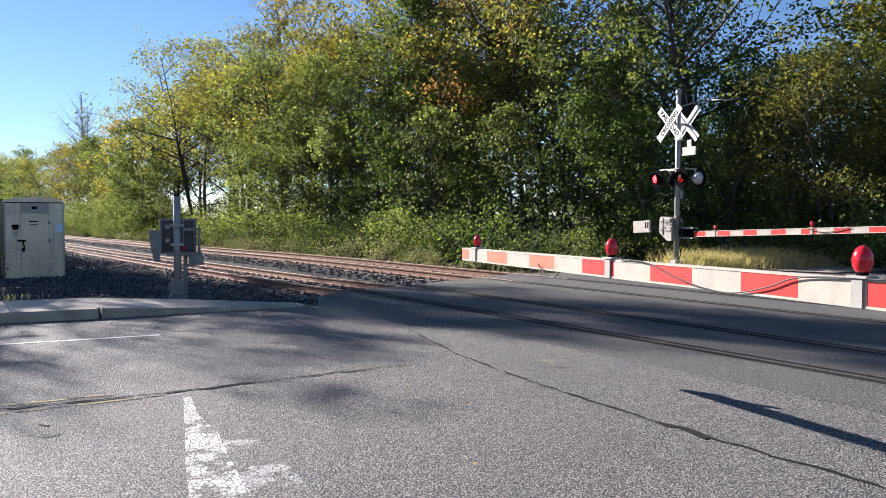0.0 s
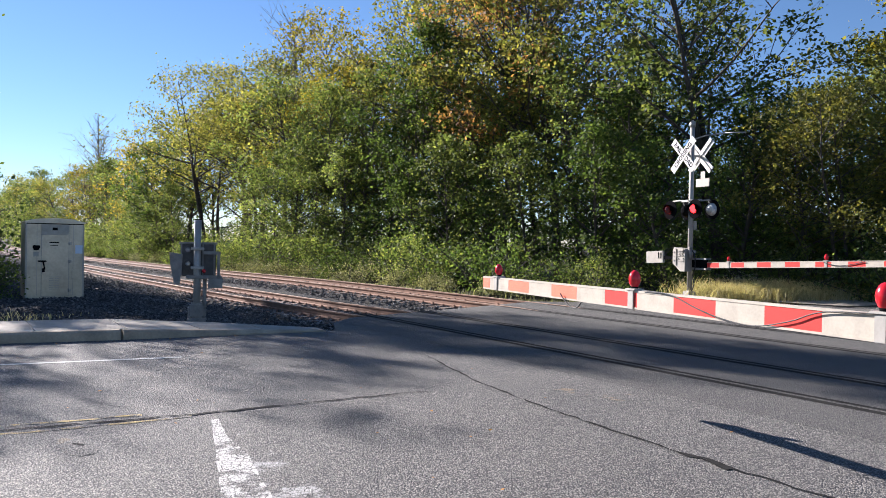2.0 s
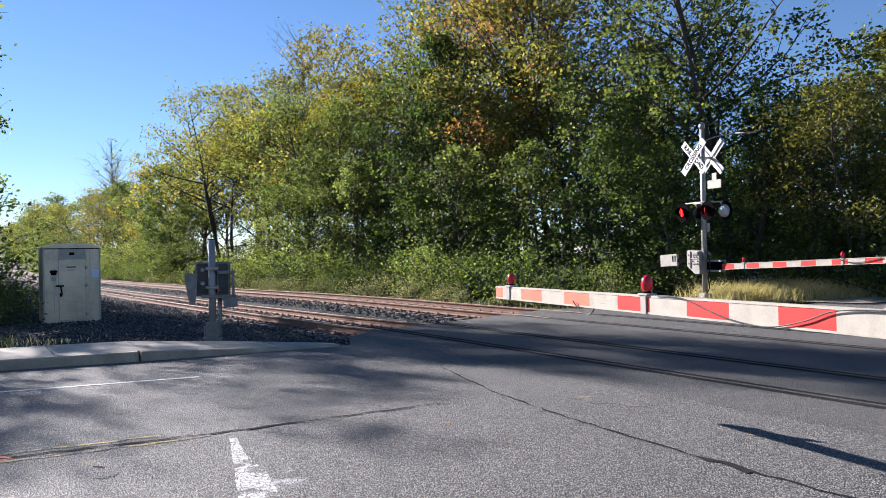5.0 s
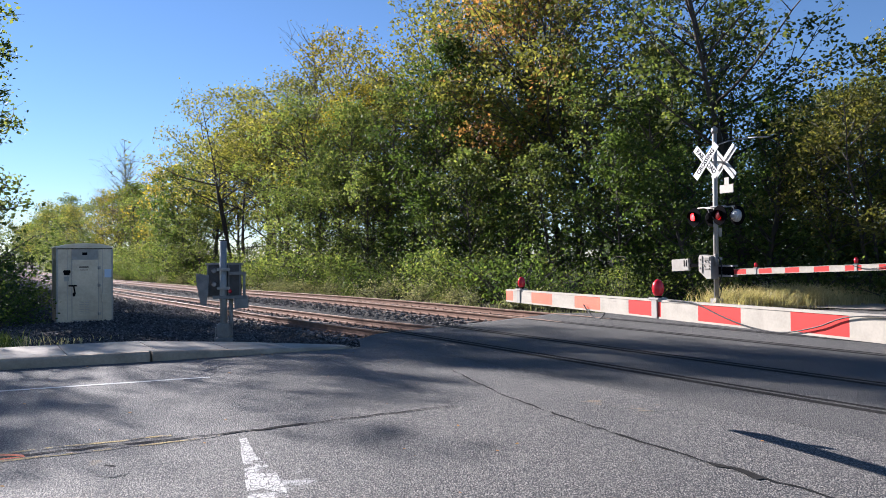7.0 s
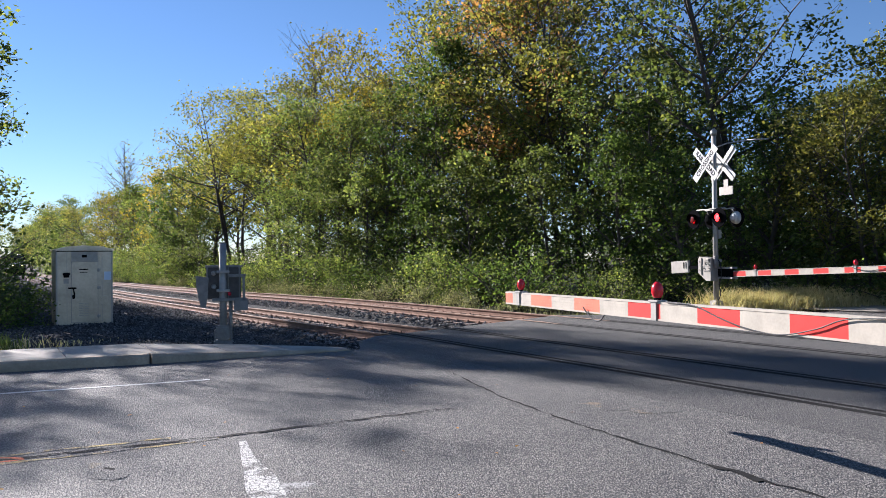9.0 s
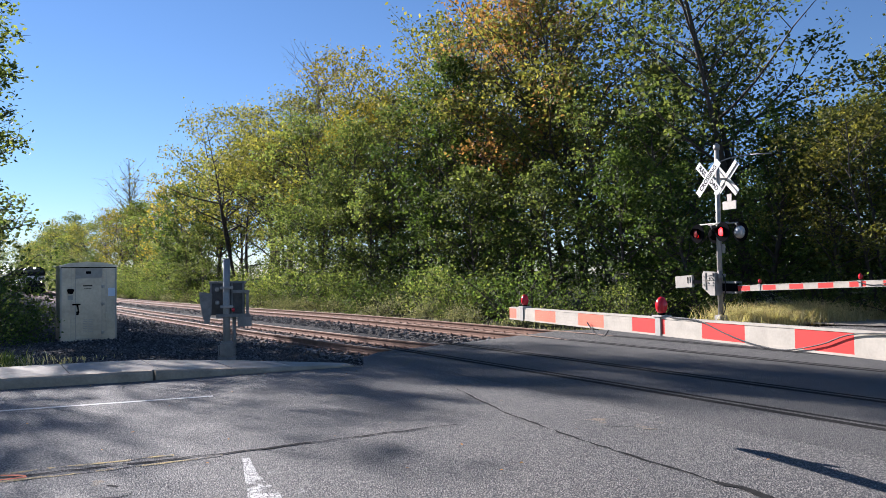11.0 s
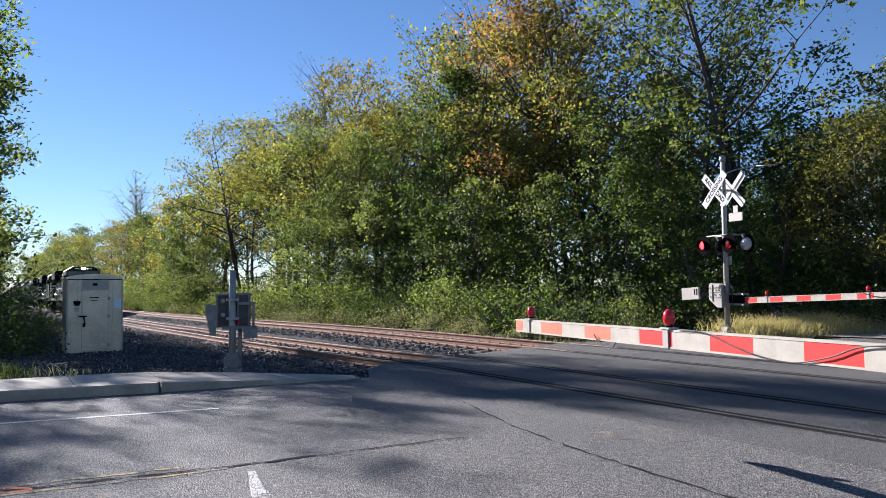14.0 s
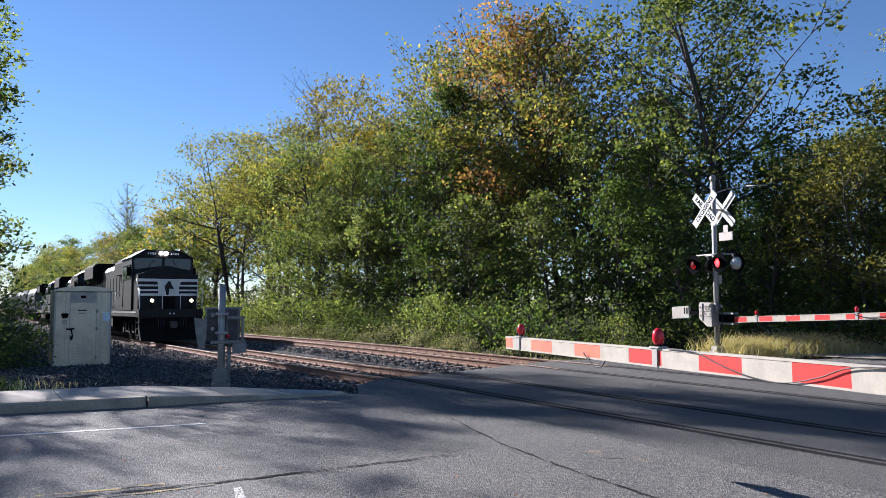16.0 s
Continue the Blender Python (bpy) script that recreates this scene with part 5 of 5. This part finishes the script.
        part("headlight", bm, LAMP_WHITE, cab, "glowing headlight")
        bm = bmesh.new()
        tube(bm, (-.27, s * .92, 2.02), (-.2, s * .92, 2.02), .075, .075, 16)
        dl = part("ditch_light", bm, LAMP_AMBER, g, "glowing amber ditch light")
        bm = bmesh.new()
        tube(bm, (-.45, s * .92, 2.02), (-.265, s * .92, 2.02), .08, .1, 16)
        box(bm, -.42, -.34, s * .92 - .05, s * .92 + .05, 1.6, 1.95)
        part("lamp_case", bm, LOCO_DULL, g)
        # walkway rails
        bm = bmesh.new()
        tube(bm, (-21.5, s * 1.45, 2.55), (-5.5, s * 1.45, 2.55), .02, .02, 6)
        for k in range(9):
            tube(bm, (-21.5 + 2 * k, s * 1.45, 1.55), (-21.5 + 2 * k, s * 1.45, 2.55), .018, .018, 5)
        part("handrail", bm, LOCO_WHITE, g)
        bm = bmesh.new()
        box(bm, -22, -1, s * 1.505 - .006, s * 1.505 + .006, 1.45, 1.49)
        part("sill_stripe", bm, LOCO_WHITE, g)
    for s in (-1, 1):
        bm = bmesh.new()
        bent(bm, [(-2.39, s * .75, 3.7), (-2.385, s * .45, 4.12)], .014, 5)
        part("wiper", bm, LOCO_DULL, cab)
        bm = bmesh.new()
        box(bm, -5.2, -4.78, s * 1.512 - .012, s * 1.512 + .012, 1.75, 3.7, bevel=.01)
        part("cab_door", bm, LOCO_DULL, cab)
        bm = bmesh.new()
        box(bm, -4.72, -2.6, s * 1.53 - .03, s * 1.53 + .05, 3.82, 3.87, bevel=.01)
        part("window_awning", bm, LOCO_DULL, cab)
        bm = bmesh.new()
        box(bm, -7.8, -5.5, s * 1.2 - .25, s * 1.2 + .25, 1.57, 2.3, bevel=.03)
        part("battery_box", bm, LOCO_BLACK, g)
        bm = bmesh.new()
        box(bm, -2.7, -2.62, s * 1.6 - .1, s * 1.6 + .1, 3.3, 3.75, bevel=.02)
        part("mirror", bm, LOCO_DULL, cab)
        for k in range(3):
            bm = bmesh.new()
            y0 = s * (.4 + .12 * k)
            bent(bm, [(-.24, y0, 1.15), (-.1, y0, 1.0), (-.06, y0, .75), (-.14, y0, .55)], .025, 6)
            part("air_hose", bm, RUBBER, g)
        bm = bmesh.new()
        bent(bm, [(-1.0, s * 1.36, 1.7), (-.98, s * 1.4, 2.6), (-1.3, s * 1.46, 3.1)], .02, 6)
        part("nose_grab_rail", bm, LOCO_WHITE, nose)
    bm = bmesh.new()
    box(bm, -1.05, -1.02, -.32, .32, 1.62, 2.22, bevel=.01)
    part("nose_door", bm, LOCO_DULL, nose)
    bm = bmesh.new()
    for y0 in (-.12, .06):
        box(bm, -.248, -.24, y0, y0 + .09, 1.36, 1.42)
    part("pilot_bars", bm, LOCO_WHITE, g)
    bm = bmesh.new()
    slab(bm, mirror([(.95, 1.56), (.95, 4.0), (.7, 4.3)]), -21.2, -5.3)
    hood = part("hood", bm, LOCO_BLACK, g)
    for k in range(11):
        bm = bmesh.new()
        box(bm, -7.0 - 1.1 * k, -6.1 - 1.1 * k, -.975, -.945, 1.75, 3.5, bevel=.008)
        part("hood_door", bm, LOCO_BLACK, hood)
    bm = bmesh.new()
    slab(bm, mirror([(1.25, 3.55), (1.25, 4.2), (1.0, 4.48)]), -9.6, -5.6)
    part("brake_blister", bm, LOCO_DULL, hood)
    bm = bmesh.new()
    slab(bm, mirror([(.95, 3.3), (1.5, 3.7), (1.5, 4.45), (1.3, 4.68)]), -21.0, -16.6)
    part("radiator", bm, LOCO_DULL, hood)
    bm = bmesh.new()
    box(bm, -13.2, -12.0, -.5, .5, 4.3, 4.62, bevel=.05)
    part("exhaust_stack", bm, LOCO_DULL, hood)
    bm = bmesh.new()
    for x, y in ((-4.6, .25), (-4.6, -.25), (-3.6, 0)):
        tube(bm, (x, y, 4.5), (x + .3, y, 4.66), .05, .08, 8)
    part("horn", bm, LOCO_DULL, cab)
    bm = bmesh.new()
    slab(bm, mirror([(1.1, .35), (1.42, .65), (1.42, 1.2)]), -14.2, -8.4)
    part("fuel_tank", bm, LOCO_DULL, g)
    sets = []
    for xc in (-4.6, -18.0):
        truck(g, xc, 1.85, LOCO_DULL)
        sets += [wheelset(g, xc + d) for d in (-1.85, 0, 1.85)]
    return g, sets


def hopper_car():
    g = thing("hopper_car", "grey covered hopper car of the freight train", "railway car", "freight cars")
    bm = bmesh.new()
    slab(bm, mirror([(.7, .9), (1.4, 1.6), (1.6, 2.6), (1.55, 3.7), (1.25, 4.25), (.5, 4.5)]), -15.6, -1.4)
    body_part = part("body", bm, HOPPER, g)
    for k in range(9):
        bm = bmesh.new()
        slab(bm, mirror([(1.44, 1.6), (1.64, 2.6), (1.59, 3.7)]), -2.1 - 1.6 * k, -2.0 - 1.6 * k)
        part("rib", bm, HOPPER, body_part)
    bm = bmesh.new()
    box(bm, -15.8, -1.2, -.35, .35, 4.5, 4.62)
    part("hatch_cover", bm, HOPPER, body_part)
    bm = bmesh.new()
    box(bm, -16.6, -.4, -1.3, 1.3, 1.05, 1.3)
    box(bm, -17.0, 0, -.15, .15, .75, 1.05)
    part("frame", bm, LOCO_DULL, g)
    bm = bmesh.new()
    for x in (-.5, -16.5):
        for y in (-1.1, -.7):
            tube(bm, (x, y, 1.2), (x, y, 4.3), .025, .025, 5)
        for k in range(8):
            tube(bm, (x, -1.1, 1.4 + .38 * k), (x, -.7, 1.4 + .38 * k), .02, .02, 5)
    part("ladder", bm, HOPPER, g)
    for xc in (-2.3, -14.7):
        truck(g, xc, .9, LOCO_DULL)
        for d in (-.9, .9):
            wheelset(g, xc + d, .45)
    return g


loco, loco_wheels = locomotive()
second = copy_thing(loco, Matrix.Identity(4))
tagged(second, "second black diesel locomotive coupled behind the first")
second_wheels = [o for o in second.children if o.name.startswith("wheelset")]
third = copy_thing(loco, Matrix.Identity(4))
tagged(third, "third black diesel locomotive ahead of the freight cars")
third_wheels = [o for o in third.children if o.name.startswith("wheelset")]
car = hopper_car()
cars = [car] + [copy_thing(car, Matrix.Identity(4)) for i in range(6)]
consist = [(loco, 0, LOCO_LEN), (second, LOCO_LEN, LOCO_LEN), (third, 2 * LOCO_LEN, LOCO_LEN)] + [(c, 3 * LOCO_LEN + CAR_LEN * i, CAR_LEN) for i, c in enumerate(cars)]
SPEED, SLOWING, U_END = 20.0, .18, 37.2      # metres a second; place of the front at the end


def train_pose(t, back, length):
    u = U_END + SPEED * (16 - t) + SLOWING * (16 - t) ** 2 + back
    z0, z1 = level(Z1, u + 3), level(Z1, u + length - 3)
    x, y = uv(N1, u)
    return pose(x, y, .02 + z0 + (z0 - z1) * 3 / (length - 6), 0, -math.degrees(math.atan2(z0 - z1, length - 6)), YAW)

# ---- ties, last: the nearest are pieces of their own ----
bm = bmesh.new()
box(bm, -1.3, 1.3, -.11, .11, -.18, 0, bevel=.012)
tie_mesh = bpy.data.meshes.new("tie")
bm.to_mesh(tie_mesh)
bm.free()
tie_mesh.materials.append(TIE)
bm = bmesh.new()
box(bm, -.18, .18, -.09, .09, 0, .022, bevel=.004)
for x in (-.12, .12):
    box(bm, x - .02, x + .02, -.05, -.01, .02, .06)
plate_mesh = bpy.data.meshes.new("tie_plate")
bm.to_mesh(plate_mesh)
bm.free()
plate_mesh.materials.append(STEEL_RUST)
rng = random.Random(21)
for tr, nc, table in tracks:
    u = 13.8 if nc == N1 else 15.2
    count = 0
    while u < 60:
        x, y = uv(nc + rng.uniform(-.05, .05), u)
        z = level(table, u) - .165 + rng.uniform(-.008, .004)
        ob = new("tie", tie_mesh)
        ob.parent = tr
        ob.matrix_basis = pose(x, y, z, 0, 0, math.degrees(TH) + rng.uniform(-1, 1))
        if u < 40:
            for s in (-1, 1):
                x, y = uv(nc + s * .7535, u)
                pl = new("tie_plate", plate_mesh)
                pl.parent = tr
                pl.matrix_basis = pose(x, y, z + .001, 0, 0, math.degrees(TH))
        u += .52
    bm = bmesh.new()
    while u < 200:
        x, y = uv(nc, u)
        z = level(table, u) - .165
        box(bm, -1.3, 1.3, -.11, .11, -.18, 0, pose(x, y, z, 0, 0, math.degrees(TH)))
        u += .55
    part("far_ties", bm, TIE, tr)["kind"] = "stuff"


def motions():
    for ob, back, length in consist:
        walk(ob, [(t / 2, train_pose(t / 2, back, length)) for t in range(33)])
    # wheels roll without slipping
    for sets in (loco_wheels, second_wheels, third_wheels):
        for ws in sets:
            at = ws.matrix_basis.translation.copy()
            walk(ws, [(k / 30, pose(at.x, 0, at.z, 0, math.degrees((SPEED * k / 30 + SLOWING * (256 - (16 - k / 30) ** 2)) / .5) % 360, 0)) for k in range(481)])
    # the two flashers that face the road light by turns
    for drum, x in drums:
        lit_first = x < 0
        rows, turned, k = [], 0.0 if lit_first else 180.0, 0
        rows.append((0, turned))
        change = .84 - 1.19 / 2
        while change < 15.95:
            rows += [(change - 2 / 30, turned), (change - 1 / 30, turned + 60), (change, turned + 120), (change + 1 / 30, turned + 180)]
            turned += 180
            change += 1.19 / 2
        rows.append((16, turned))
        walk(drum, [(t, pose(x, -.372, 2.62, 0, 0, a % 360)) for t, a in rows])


motions()
